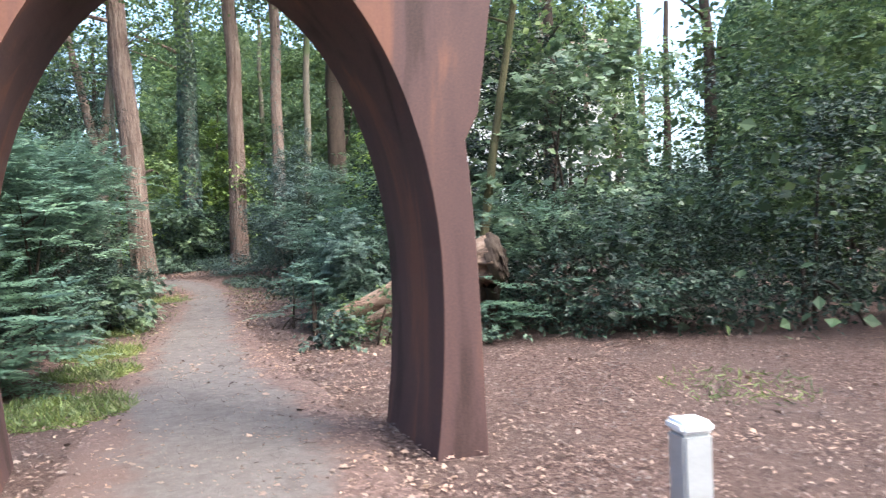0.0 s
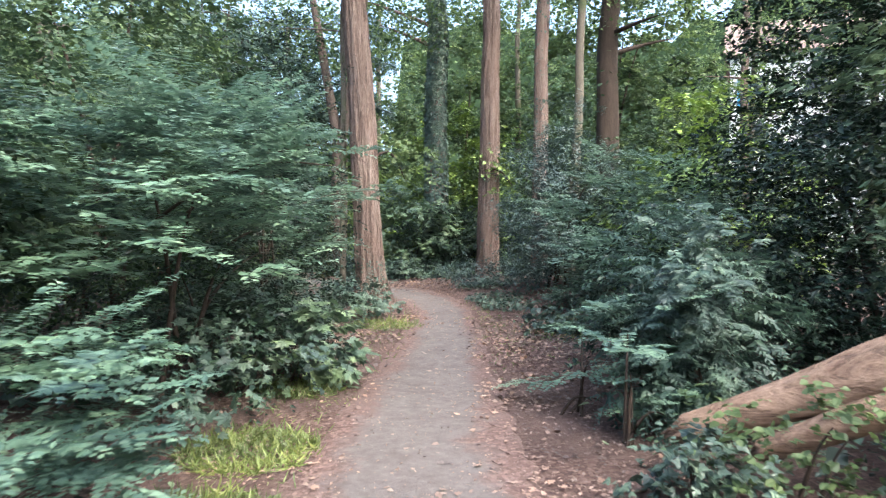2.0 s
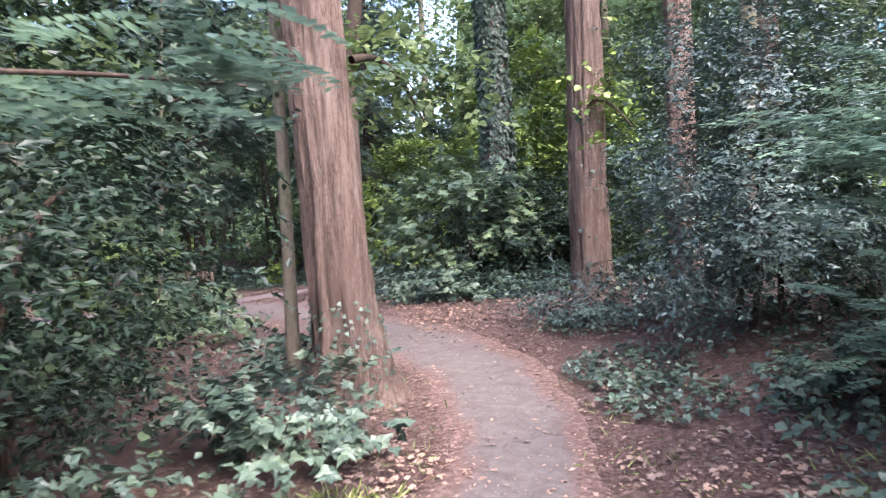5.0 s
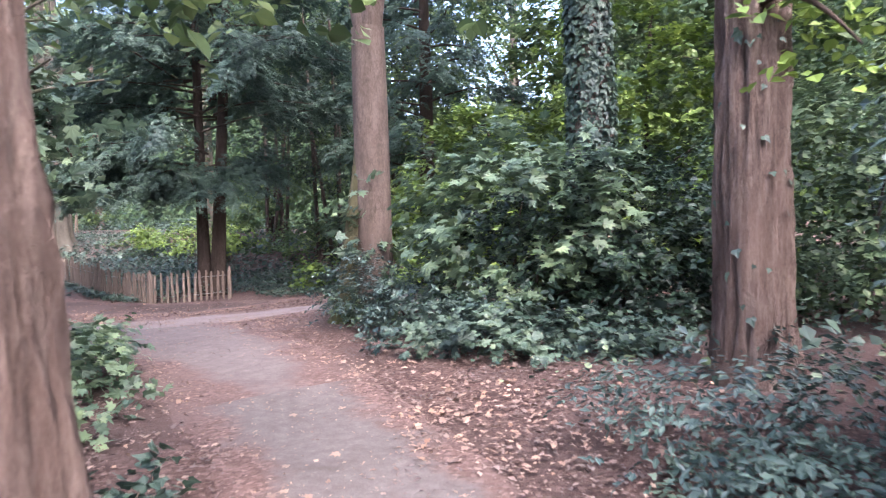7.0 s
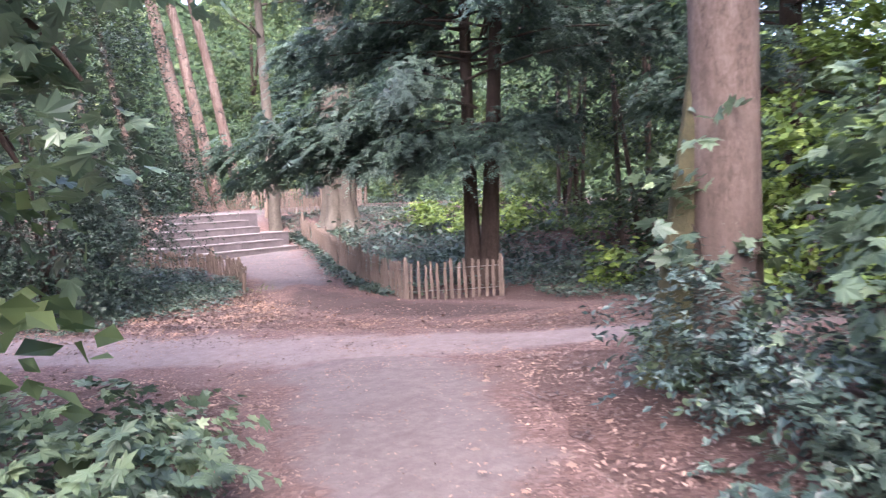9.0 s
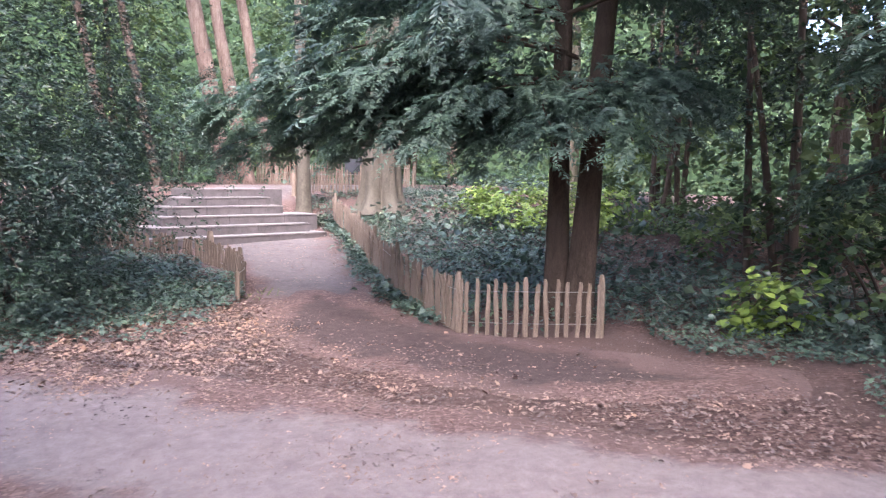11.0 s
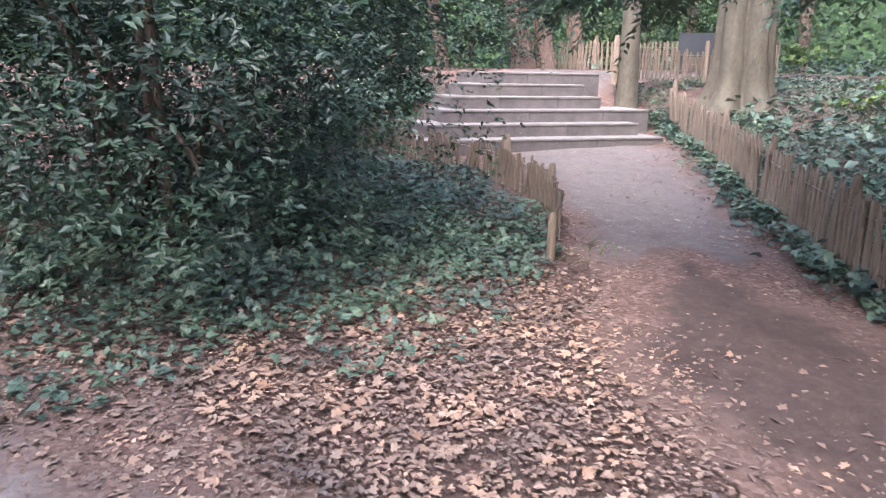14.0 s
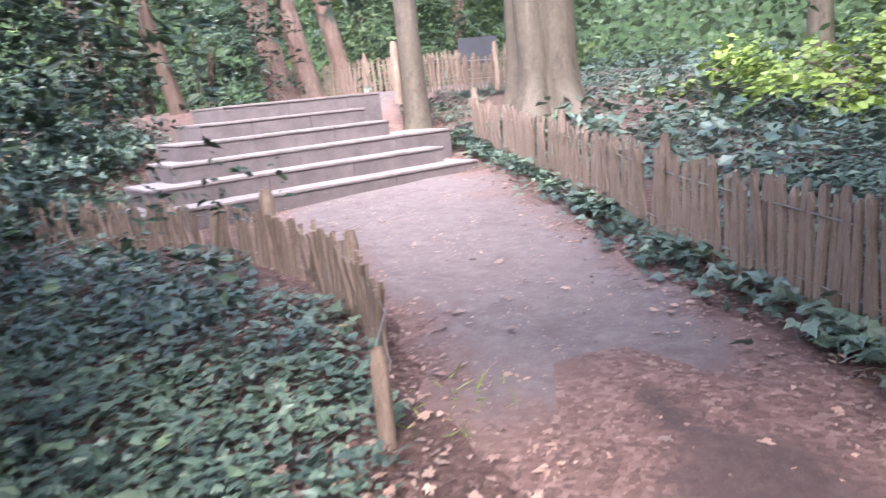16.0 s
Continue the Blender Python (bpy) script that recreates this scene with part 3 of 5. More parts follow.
def yew(name, x, y, label, stems, boughs, reach, low, high, sprays_each, seed=3, ends=()):
    """A yew: dark stems and long drooping boughs set with flat needle sprays."""
    root = thing(name, x, y, height(x, y) - 0.05, label, "tree")
    rs = random.Random(seed)
    lines = []
    for dx, dy, lx, ly, r in stems:
        zs = np.linspace(0, high, 26)
        pts = np.stack([dx + lx * zs, dy + ly * zs, zs], -1)
        lines.append(pts)
        link_mesh("trunk", tube_mesh("trunk", pts, r * (1 - 0.8 * zs / high) * (1 + 0.4 * np.exp(-zs / 0.3)), 20, 0.14, 3, x + dx), BARK_DARK, root)
    for k in range(boughs):
        pts = lines[k % len(lines)]
        f = (k + 0.5) / boughs
        z = low + (high - low) * f ** 1.25
        a = pts[int(np.argmin(np.abs(pts[:, 2] - z)))]
        g = k * 2.39996 + rs.uniform(-0.3, 0.3)
        ln = reach * (1.0 - 0.4 * f) * rs.uniform(0.7, 1.1)
        rise = rs.uniform(0.08, 0.5)
        q = np.linspace(0, 1, 12)[:, None]
        out = np.array([math.cos(g), math.sin(g), 0])
        line = a + out * ln * q + np.array([0, 0, 1.0]) * ln * (rise * q - 0.3 * q ** 2) + np.array([-out[1], out[0], 0]) * 0.15 * ln * np.sin(q * 3 + k)
        while ln > 1.2 and np.linalg.norm(WALKWAY[:, :2] - (line[-1, :2] + np.array([x, y])), axis=1).min() < 2.0 and line[-1, 2] < 2.5:
            line = a + (line - a) * 0.8
            ln *= 0.8
        if k < len(ends):
            far = np.array(ends[k]) - np.array([x, y, height(x, y) - 0.05])
            out = unit((far * np.array([1, 1, 0]))[None])[0]
            a = np.array([0, 0, far[2] + 0.35])
            ln = float(np.linalg.norm(far - a))
            line = a + (far - a) * q + np.array([0, 0, 0.3]) * np.sin(q * np.pi) + np.array([-out[1], out[0], 0]) * 0.2 * np.sin(q * 4 + k)
        bough = link_mesh("bough", tube_mesh("bough", line, 0.024 * (1 - 0.85 * q[:, 0]) + 0.003, 6), BARK_DARK, root)
        m = int(sprays_each * max(0.5, ln / reach) * (1.5 if k < len(ends) else 1.0))
        u = RNG.random(m) ** 0.7 * 0.92 + 0.08
        base = np.stack([np.interp(u, q[:, 0], line[:, c]) for c in range(3)], -1)
        side = np.where(RNG.random(m) < 0.5, 1.0, -1.0)[:, None] * np.array([-out[1], out[0], 0])
        way = unit(side * (0.4 + 0.8 * RNG.random((m, 1))) + out * 0.7 + np.array([0, 0, 0.05]) + RNG.normal(size=(m, 3)) * 0.22)
        off = RNG.random((m, 1)) * 0.55 * (1.1 - u[:, None])
        base = base + way * off - np.array([0, 0, 0.25]) * off + np.array([0, 0, 1.0]) * RNG.normal(size=(m, 1)) * 0.13
        mesh = sprays("needles", base, way, 0.38, 13, 0.1, 0.6)
        link_mesh("needles", mesh, LEAF_YEW, bough)
    return root


def frond_branch(root, start, end, count, size, spread, sag=0.2):
    """A long arching branch with feathery leaves, part of a shrub."""
    o = np.array(root.matrix_world.translation)
    a, b = np.array(start) - o, np.array(end) - o
    q = np.linspace(0, 1, 12)[:, None]
    line = a + (b - a) * q + np.array([0, 0, sag]) * np.sin(q * np.pi)
    limb = link_mesh("branch", tube_mesh("branch", line, 0.014 * (1 - 0.8 * q[:, 0]) + 0.002, 6), BARK_DARK, root)
    u = 0.1 + 0.9 * RNG.random(count)
    p = np.stack([np.interp(u, q[:, 0], line[:, c]) for c in range(3)], -1) + RNG.normal(size=(count, 3)) * np.array(spread)
    g = RNG.random(count) * 2 * np.pi
    way = np.stack([np.cos(g), np.sin(g), 0.1 + 0.2 * RNG.random(count)], -1) + unit((b - a)[None]) * 0.7
    link_mesh("fronds", fronds("fronds", p, way, 0.4, 12, size), LEAF_LOCUST, limb)


def box(name, size, place, material, parent, bevel=0.02, turn=0.0, label=""):
    bm = bmesh.new()
    bmesh.ops.create_cube(bm, size=1.0, matrix=Matrix.Translation(place) @ Matrix.Rotation(turn, 4, "Z") @ Matrix.Diagonal((*size, 1)))
    if bevel:
        bmesh.ops.bevel(bm, geom=bm.edges[:], offset=bevel, segments=1, affect="EDGES")
    return part(name, bm, material, parent, label)


# ---- the ground ----
def ground_sheet():
    fine_x = np.arange(-40, 12.01, 0.3)
    fine_y = np.arange(-8, 40.01, 0.3)
    wide = np.array([400, 250, 150, 90, 60, 40, 25, 15, 8, 4.0, 1.5])
    gx = np.concatenate([fine_x[0] - wide, fine_x, (fine_x[-1] + wide)[::-1]])
    gy = np.concatenate([fine_y[0] - wide, fine_y, (fine_y[-1] + wide)[::-1]])
    X, Y = np.meshgrid(gx, gy, indexing="ij")
    xy = np.stack([X.ravel(), Y.ravel()], -1)
    z = heights(xy) + np.array([0.018 * noise.noise((float(a) * 1.3, float(b) * 1.3, 0)) for a, b in xy])
    i, j = np.meshgrid(np.arange(len(gx) - 1), np.arange(len(gy) - 1), indexing="ij")
    w = len(gy)
    f = np.stack([i * w + j, (i + 1) * w + j, (i + 1) * w + j + 1, i * w + j + 1], -1).reshape(-1, 4)
    ob = link_mesh("ground", raw_mesh("ground", np.column_stack([xy, z]), f, True), SOIL)
    return tagged(ob, "brown woodland soil strewn with dead leaves", "ground", kind="structure")


ground_sheet()


def ribbon(name, line, material, label, raised=0.02, fade=(0, 1), worn=0.72):
    """A path along line: rows of (x, y, half width). Its edges are ragged."""
    line = np.array(line, float)
    seg = np.concatenate([[0], np.cumsum(np.linalg.norm(np.diff(line[:, :2], axis=0), axis=1))])
    s = np.arange(0, seg[-1], 0.12)
    c = np.stack([np.interp(s, seg, line[:, k]) for k in range(3)], -1)
    for _ in range(6):
        c[1:-1] = (c[:-2] + 2 * c[1:-1] + c[2:]) / 4
    t = unit(np.gradient(c[:, :2], axis=0))
    nrm = np.stack([-t[:, 1], t[:, 0]], -1)
    cols = np.linspace(-1, 1, 21)
    verts, rim = [], []
    for i in range(len(s)):
        for k in cols:
            side = 1 if k > 0 else -1
            w = c[i, 2] * (1 + 0.16 * noise.noise((s[i] * 0.8, side * 5.0, 1)) + 0.12 * noise.noise((s[i] * 3.1, side * 5.0, 4)))
            x, y = c[i, :2] + nrm[i] * k * w
            edge = abs(k)
            drop = -0.03 if edge > 0.99 or i == 0 or i == len(s) - 1 else 0.0
            verts.append((x, y, height(x, y) + raised * (1 - 0.4 * edge * edge) + drop))
            rim.append(edge ** 1.15 * worn + 0.7 * max(0.0, 1 - s[i] / 2.0) * fade[0] + 0.7 * max(0.0, 1 - (s[-1] - s[i]) / 2.0) * fade[1])
    n = len(cols)
    i, j = np.meshgrid(np.arange(len(s) - 1), np.arange(n - 1), indexing="ij")
    f = np.stack([i * n + j, (i + 1) * n + j, (i + 1) * n + j + 1, i * n + j + 1], -1).reshape(-1, 4)
    mesh = raw_mesh(name, np.array(verts), f, True)
    att = mesh.attributes.new("rim", "FLOAT", "POINT")
    att.data.foreach_set("value", np.array(rim, np.float32))
    return tagged(link_mesh(name, mesh, material), label, "path", kind="structure")


PATH_LINE = ((0.6, -4, 1.1), (0.0, 0, 1.1), (-0.9, 3, 1.1), (-1.65, 5.3, 1.08), (-2.5, 7.5, 0.92), (-3.3, 9.6, 0.8), (-4.0, 12, 0.7), (-4.6, 14, 0.58), (-5.3, 16.2, 0.52),
             (-6.2, 17.8, 0.6), (-7.6, 18.9, 0.75), (-9.2, 19.9, 0.85), (-11.0, 20.9, 0.95), (-12.8, 21.7, 1.2), (-14.6, 22.4, 1.5))
CROSS_LINE = ((-11.5, 26.5, 0.4), (-13.2, 24.0, 0.7), (-14.8, 22.5, 1.5), (-16.6, 21.0, 1.6), (-18.4, 19.3, 1.5), (-21, 16.5, 1.2), (-24, 13, 1.2))
STAIR_LINE = ((-19.2, 23.9, 0.5), (-20.6, 24.35, 0.8), (-22.5, 24.7, 0.95), (-24.5, 25.0, 1.2), (-26.4, 25.2, 1.6))
ribbon("path", PATH_LINE[:13], PATH_GREY, "worn grey footpath with leaves along its edges", 0.022, (0, 0.3))
ribbon("path_5", PATH_LINE[11:], PATH_PALE, "pale worn end of the footpath at the crossing", 0.026, (0.4, 0))
ribbon("path_2", CROSS_LINE, PATH_BROWN, "brown trodden dirt path crossing the wood", 0.028, (0, 1), 0.85)
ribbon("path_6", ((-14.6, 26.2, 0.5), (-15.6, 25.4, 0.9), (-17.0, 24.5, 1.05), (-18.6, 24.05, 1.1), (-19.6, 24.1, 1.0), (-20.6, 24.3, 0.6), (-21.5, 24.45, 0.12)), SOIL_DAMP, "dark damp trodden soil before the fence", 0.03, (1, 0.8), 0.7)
ribbon("path_3", STAIR_LINE, PATH_DIRT, "pale gravel path leading to stone steps", 0.022, (1, 0), 0.56)


# ---- the steel arch and the bollard at the start ----
def arch():
    root = thing("steel_arch", -0.1, 4.6, 0.06, "rust-brown weathering steel arch standing over the path", "sculpture", turn=21.5)

    def half(z):
        k = (z - 1.15) / (2.27 if z > 1.15 else 3.2)
        return 1.35 * math.sqrt(max(0.0, 1 - k * k))

    def rim(z):
        if z < 2.28:
            return 0.38 - 0.02 * z - 0.035 * max(0, z - 1.0) ** 2
        return 0.39 + 0.16 * (z - 2.28)

    for sgn in (1, -1):
        bm = bmesh.new()
        rows = []
        levels = [*np.linspace(0, 2.28, 14), 2.285, *np.linspace(2.4, 3.39, 14)]
        for z in levels:
            a = -1.25 + sgn * half(z)
            b = -1.25 + sgn * (1.25 + rim(z))
            rows.append([bm.verts.new((a, 0, z)), bm.verts.new((b, 0, z)), bm.verts.new((b - sgn * 0.1, 0.9, z)), bm.verts.new((a, 1.12, z))])
        for p, q in zip(rows, rows[1:]):
            for k in range(4):
                m = (k + 1) % 4
                bm.faces.new((p[k], p[m], q[m], q[k]) if sgn > 0 else (p[k], q[k], q[m], p[m]))
        bm.faces.new(rows[0])
        bm.faces.new(rows[-1])
        bmesh.ops.recalc_face_normals(bm, faces=bm.faces)
        edges = [e for e in bm.edges if abs(e.verts[0].co.z - e.verts[1].co.z) > 0.01 and (max(v.co.z for v in e.verts) < 2.2)]
        bmesh.ops.bevel(bm, geom=edges, offset=0.006, segments=1, affect="EDGES")
        part("leg", bm, RUST, root)
    bm = bmesh.new()
    bmesh.ops.create_cube(bm, size=1.0, matrix=Matrix.Translation((-1.25, 0.55, 3.62)) @ Matrix.Diagonal((3.4, 1.1, 0.46, 1)))
    bmesh.ops.bevel(bm, geom=bm.edges[:], offset=0.02, segments=1, affect="EDGES")
    part("crown_plate", bm, RUST, root)


arch()


def bollard():
    x, y = 0.98, 2.95
    root = thing("bollard", x, y, height(x, y), "short grey metal bollard with a pale cap", "bollard", turn=12)
    bm = bmesh.new()
    bmesh.ops.create_cube(bm, size=1.0, matrix=Matrix.Translation((0, 0, 0.3)) @ Matrix.Diagonal((0.13, 0.13, 0.66, 1)))
    bmesh.ops.bevel(bm, geom=bm.edges[:], offset=0.012, segments=2, affect="EDGES")
    post = part("post", bm, GALVANISED, root)
    bm = bmesh.new()
    bmesh.ops.create_cube(bm, size=1.0, matrix=Matrix.Translation((0, 0, 0.655)) @ Matrix.Diagonal((0.145, 0.145, 0.05, 1)))
    bmesh.ops.bevel(bm, geom=bm.edges[:], offset=0.015, segments=2, affect="EDGES")
    part("cap", bm, REFLECTOR, root, "pale reflective cap")


bollard()


# ---- the fallen log ----
def worn_log(line, radii, ragged, seed):
    """A weathered trunk whose underside is torn and hollow towards its far end."""
    line = np.array(line, float)
    n, sides = 90, 64
    q = np.linspace(0, 1, n)
    own = np.linspace(0, 1, len(line))
    c = np.stack([np.interp(q, own, line[:, k]) for k in range(3)], -1)
    for _ in range(30):
        c[1:-1] = (c[:-2] + 2 * c[1:-1] + c[2:]) / 4
    r = np.interp(q, own, radii)
    t = unit(np.gradient(c, axis=0))
    u = unit(np.cross(np.array([0, 0, 1.0]), t))
    w = np.cross(t, u)
    g = np.linspace(0, 2 * np.pi, sides, endpoint=False)
    verts = []
    for i in range(n):
        for a in g:
            up = math.sin(a)
            tear = ragged * min(1.0, max(0.0, (q[i] - 0.4) / 0.25)) * min(1.0, max(0.0, 0.45 - up) * 1.3)
            cut = noise.noise((q[i] * 5 + seed, math.cos(a) * 3.2, up * 3.2)) + 0.6 * noise.noise((q[i] * 14, math.cos(a) * 8, up * 8 + seed))
            f = 1 + 0.07 * noise.noise((q[i] * 3, math.cos(a) * 2.2 + seed, up * 2.2)) + 0.03 * noise.noise((q[i] * 9, math.cos(a) * 9, up * 9)) - tear * (0.16 + 0.42 * cut)
            end = min(1.0, min(q[i], 1 - q[i]) * 22 + 0.25 + 0.3 * noise.noise((math.cos(a) * 3, up * 3, seed)))
            verts.append(c[i] + (u[i] * math.cos(a) + w[i] * up) * r[i] * f * max(0.2, end) + t[i] * (0.08 * noise.noise((math.cos(a) * 4, up * 4, seed + 3)) if i in (0, n - 1) else 0))
    i, j = np.meshgrid(np.arange(n - 1), np.arange(sides), indexing="ij")
    k = (j + 1) % sides
    f = np.stack([i * sides + j, i * sides + k, (i + 1) * sides + k, (i + 1) * sides + j], -1).reshape(-1, 4)
    v = np.concatenate([np.array(verts), c[:1], c[-1:]])
    m = np.arange(sides)
    last = (n - 1) * sides
    f = np.concatenate([f, np.stack([np.full(sides // 2, n * sides), m[::2], (m[::2] - 1) % sides, (m[::2] - 2) % sides], -1), np.stack([np.full(sides // 2, n * sides + 1), last + m[::2], last + (m[::2] + 1) % sides, last + (m[::2] + 2) % sides], -1)])
    return raw_mesh("trunk", v, f, True)


MAIN = ((-1.56, 9.6, 0.5), (-0.85, 9.59, 0.78), (-0.35, 9.52, 1.0), (0.13, 9.5, 1.14), (0.43, 9.47, 1.2), (0.69, 9.44, 1.27))
LIMB = ((-1.05, 9.47, 0.46), (-0.45, 9.39, 0.77), (0.16, 9.45, 1.03))
JAGS = (((0.23, 9.42, 0.96), (-0.01, 9.4, 0.66), 0.07), ((0.51, 9.49, 0.95), (0.3, 9.8, 0.3), 0.11), ((0.6, 9.41, 0.95), (0.61, 9.75, 0.28), 0.12), ((0.4, 9.45, 0.95), (0.15, 9.6, 0.62), 0.06))


def fallen_log():
    base = np.array([-1.5, 9.6, height(-1.5, 9.6)])
    root = thing("fallen_log", *base, "bare pale-brown fallen tree trunk with a torn hollow underside", "log")
    link_mesh("trunk", worn_log(np.array(MAIN) - base, (0.09, 0.13, 0.19, 0.26, 0.31, 0.33), 1.0, 4.2), WOOD_LOG, root)
    link_mesh("split_limb", worn_log(np.array(LIMB) - base, (0.07, 0.1, 0.12), 0.5, 9.1), WOOD_LOG, root)
    link_mesh("broken_end", worn_log(np.array(((0.56, 9.455, 1.235), (0.7, 9.44, 1.275), (0.8, 9.43, 1.3))) - base, (0.3, 0.345, 0.25), 0.8, 2.2), BARK_DARK, root, "dark splintered end of the trunk")
    for a, b, r in JAGS:
        q = np.linspace(0, 1, 14)[:, None]
        line = np.array(a) + (np.array(b) - np.array(a)) * q + np.array([0.03, 0.0, 0.02]) * np.sin(q * 5)
        link_mesh("broken_root", tube_mesh("broken_root", line - base, r * (1.1 - 0.9 * q[:, 0]), 12, 0.35, 0, r * 90), BARK_DARK, root, "dark splintered root")


fallen_log()


# ---- the stone steps ----
UP = np.array([-0.981, -0.195])
ALONG = np.array([0.195, -0.981])
FOOT = np.array([-26.35, 26.65])


def stair():
    root = thing("stone_steps", FOOT[0], FOOT[1], 0.8, "six broad worn stone steps rising to a path", "steps")
    right = (0.04, 0.26, -0.16, 0.52, 0.64, 0.14)
    left = (3.95, 3.75, 3.4, 3.15, 2.8, 2.35)
    for i in range(6):
        z1 = 1.03 + 0.183 * i
        z0 = 0.55
        depth = 0.9 if i < 5 else 1.2
        a, b = right[i], left[i]
        joints = [a, a + (b - a) * (0.3 + 0.07 * math.sin(i * 2.1)), a + (b - a) * (0.66 + 0.06 * math.cos(i * 1.7)), b]
        for k, (s, e) in enumerate(zip(joints, joints[1:])):
            # Riser block and paler tread slab; the top light is in the slab's colour.
            for nm, lo, hi, fwd, mat in (("step_stone", z0, z1 - 0.03, 0.0, STONE), ("tread", z1 - 0.03, z1, 0.012, STONE_LIT_TREAD)):
                bm = bmesh.new()
                cs = []
                for u, v in ((-fwd, s + 0.0015), (depth, s + 0.0015), (depth, e - 0.0015), (-fwd, e - 0.0015)):
                    w = UP * (0.37 * i + u) + ALONG * v
                    cs.append(w)
                lowr = [bm.verts.new((c[0], c[1], lo - 0.8)) for c in cs]
                upr = [bm.verts.new((c[0], c[1], hi - 0.8)) for c in cs]
                bm.faces.new(lowr)
                bm.faces.new(upr)
                for k2 in range(4):
                    bm.faces.new((lowr[k2], lowr[(k2 + 1) % 4], upr[(k2 + 1) % 4], upr[k2]))
                bmesh.ops.recalc_face_normals(bm, faces=bm.faces)
                bmesh.ops.bevel(bm, geom=bm.edges[:], offset=0.007, segments=2, affect="EDGES")
                part(nm, bm, mat, root)


stair()


# ---- chestnut paling fences ----
def pale_mesh(i, tall):
    """One split pale, pointed and a little crooked."""
    rs = random.Random(i)
    bm = bmesh.new()
    rings = []
    for k, z in enumerate((0, 0.25, 0.5, 0.75, 0.93, 1.0)):
        w = 0.027 * rs.uniform(0.85, 1.2) * (0.55 if k == 5 else 1)
        d = 0.012 * rs.uniform(0.8, 1.2)
        ox, oy = rs.uniform(-0.006, 0.006), rs.uniform(-0.004, 0.004)
        rings.append([bm.verts.new((ox + a * w, oy + b * d, z * tall)) for a, b in ((-1, -0.6), (0.2, -1), (1, -0.4), (0.7, 1), (-0.8, 0.8))])
    for p, q in zip(rings, rings[1:]):
        for k in range(5):
            bm.faces.new((p[k], p[(k + 1) % 5], q[(k + 1) % 5], q[k]))
    bm.faces.new(rings[0][::-1])
    bm.faces.new(rings[-1])
    mesh = bpy.data.meshes.new("pale")
    bm.to_mesh(mesh)
    bm.free()
    mesh.materials.append(PALE)
    return mesh


def paling(label, line, tall, gap, posts, seed=0, lean=0.05, close=None, first=0.0):
    """A paling fence along line (x, y, ground z): pales held by two wires, with posts."""
    line = np.array(line, float)
    seg = np.concatenate([[0], np.cumsum(np.linalg.norm(np.diff(line[:, :2], axis=0), axis=1))])
    root = thing("paling_fence", line[0, 0], line[0, 1], line[0, 2], label, "fence", "paling fences")
    kinds = [pale_mesh(seed * 10 + k, tall) for k in range(6)]
    rs = random.Random(seed)
    origin = line[0]
    s = first
    while s < seg[-1]:
        x, y, z = (np.interp(s, seg, line[:, k]) for k in range(3))
        x2, y2 = (np.interp(s + 0.05, seg, line[:, k]) for k in range(2))
        g = math.degrees(math.atan2(y2 - y, x2 - x)) if s + 0.05 < seg[-1] else 0
        ob = new("pale", kinds[rs.randrange(6)])
        ob.parent = root
        ob.matrix_basis = pose(x - origin[0], y - origin[1], z - origin[2] - 0.03 + rs.uniform(-0.03, 0.02), rs.gauss(0, 3), rs.gauss(0, 100 * lean * 0.6), g) @ Matrix.Diagonal((1, 1, rs.uniform(0.93, 1.05), 1))
        s += (close if close and s > 1.6 else gap) * rs.uniform(0.75, 1.3)
    for h in (0.22, 0.75):
        sticks = []
        for a, b in zip(np.arange(0, seg[-1] - 0.3, 0.3), np.arange(0.3, seg[-1], 0.3)):
            pa = [np.interp(a, seg, line[:, k]) - origin[k] for k in range(3)]
            pb = [np.interp(b, seg, line[:, k]) - origin[k] for k in range(3)]
            pa[2] += h * tall
            pb[2] += h * tall
            sticks.append(stick(pa, pb, 0.0045, 0.0045, 4))
        link_mesh("wire", join_raw("wire", sticks), WIRE, root, "thin twisted wire")
    for q, (ps, pr, ph) in enumerate(posts):
        x, y, z = (np.interp(ps, seg, line[:, k]) - origin[k] for k in range(3))
        zz = np.linspace(-0.1, ph, 8)
        pts = np.stack([x + 0.01 * np.sin(zz * 5 + q), y + 0.03 + 0 * zz, z + zz], -1)
        mesh = tube_mesh("post", pts, pr * np.where(zz > ph - 0.02, 0.7, 1.0), 10, 0.08, 0, q)
        link_mesh("post", mesh, PALE, root, "round wooden post")
    return root


def on_ground(points):
    return [(x, y, height(x, y)) for x, y in points]


paling("low grey-brown chestnut paling fence beside the steps", on_ground([(-17.0, 26.15), (-17.4, 25.6), (-17.95, 24.95), (-18.9, 25.15), (-20.3, 25.4), (-22.2, 25.9), (-24.3, 26.5), (-26.2, 27.0)]) + [(-27.45, 27.2, 1.12)],
       0.66, 0.095, [(0.0, 0.035, 0.68), (1.55, 0.04, 0.7), (4.2, 0.04, 0.74), (6.2, 0.04, 0.74), (8.3, 0.04, 0.72), (11.3, 0.045, 0.75)], 1, 0.03, 0.06)
paling("low sagging chestnut paling fence around the ivy", on_ground([(-21.1, 23.3), (-21.7, 23.6), (-22.5, 23.7), (-23.3, 23.65), (-24.1, 23.4), (-25.2, 22.8), (-26.2, 21.9)]),
       0.45, 0.055, [(0.0, 0.036, 0.4), (1.5, 0.04, 0.5), (2.75, 0.06, 0.58)], 2, 0.17, None, 0.75)
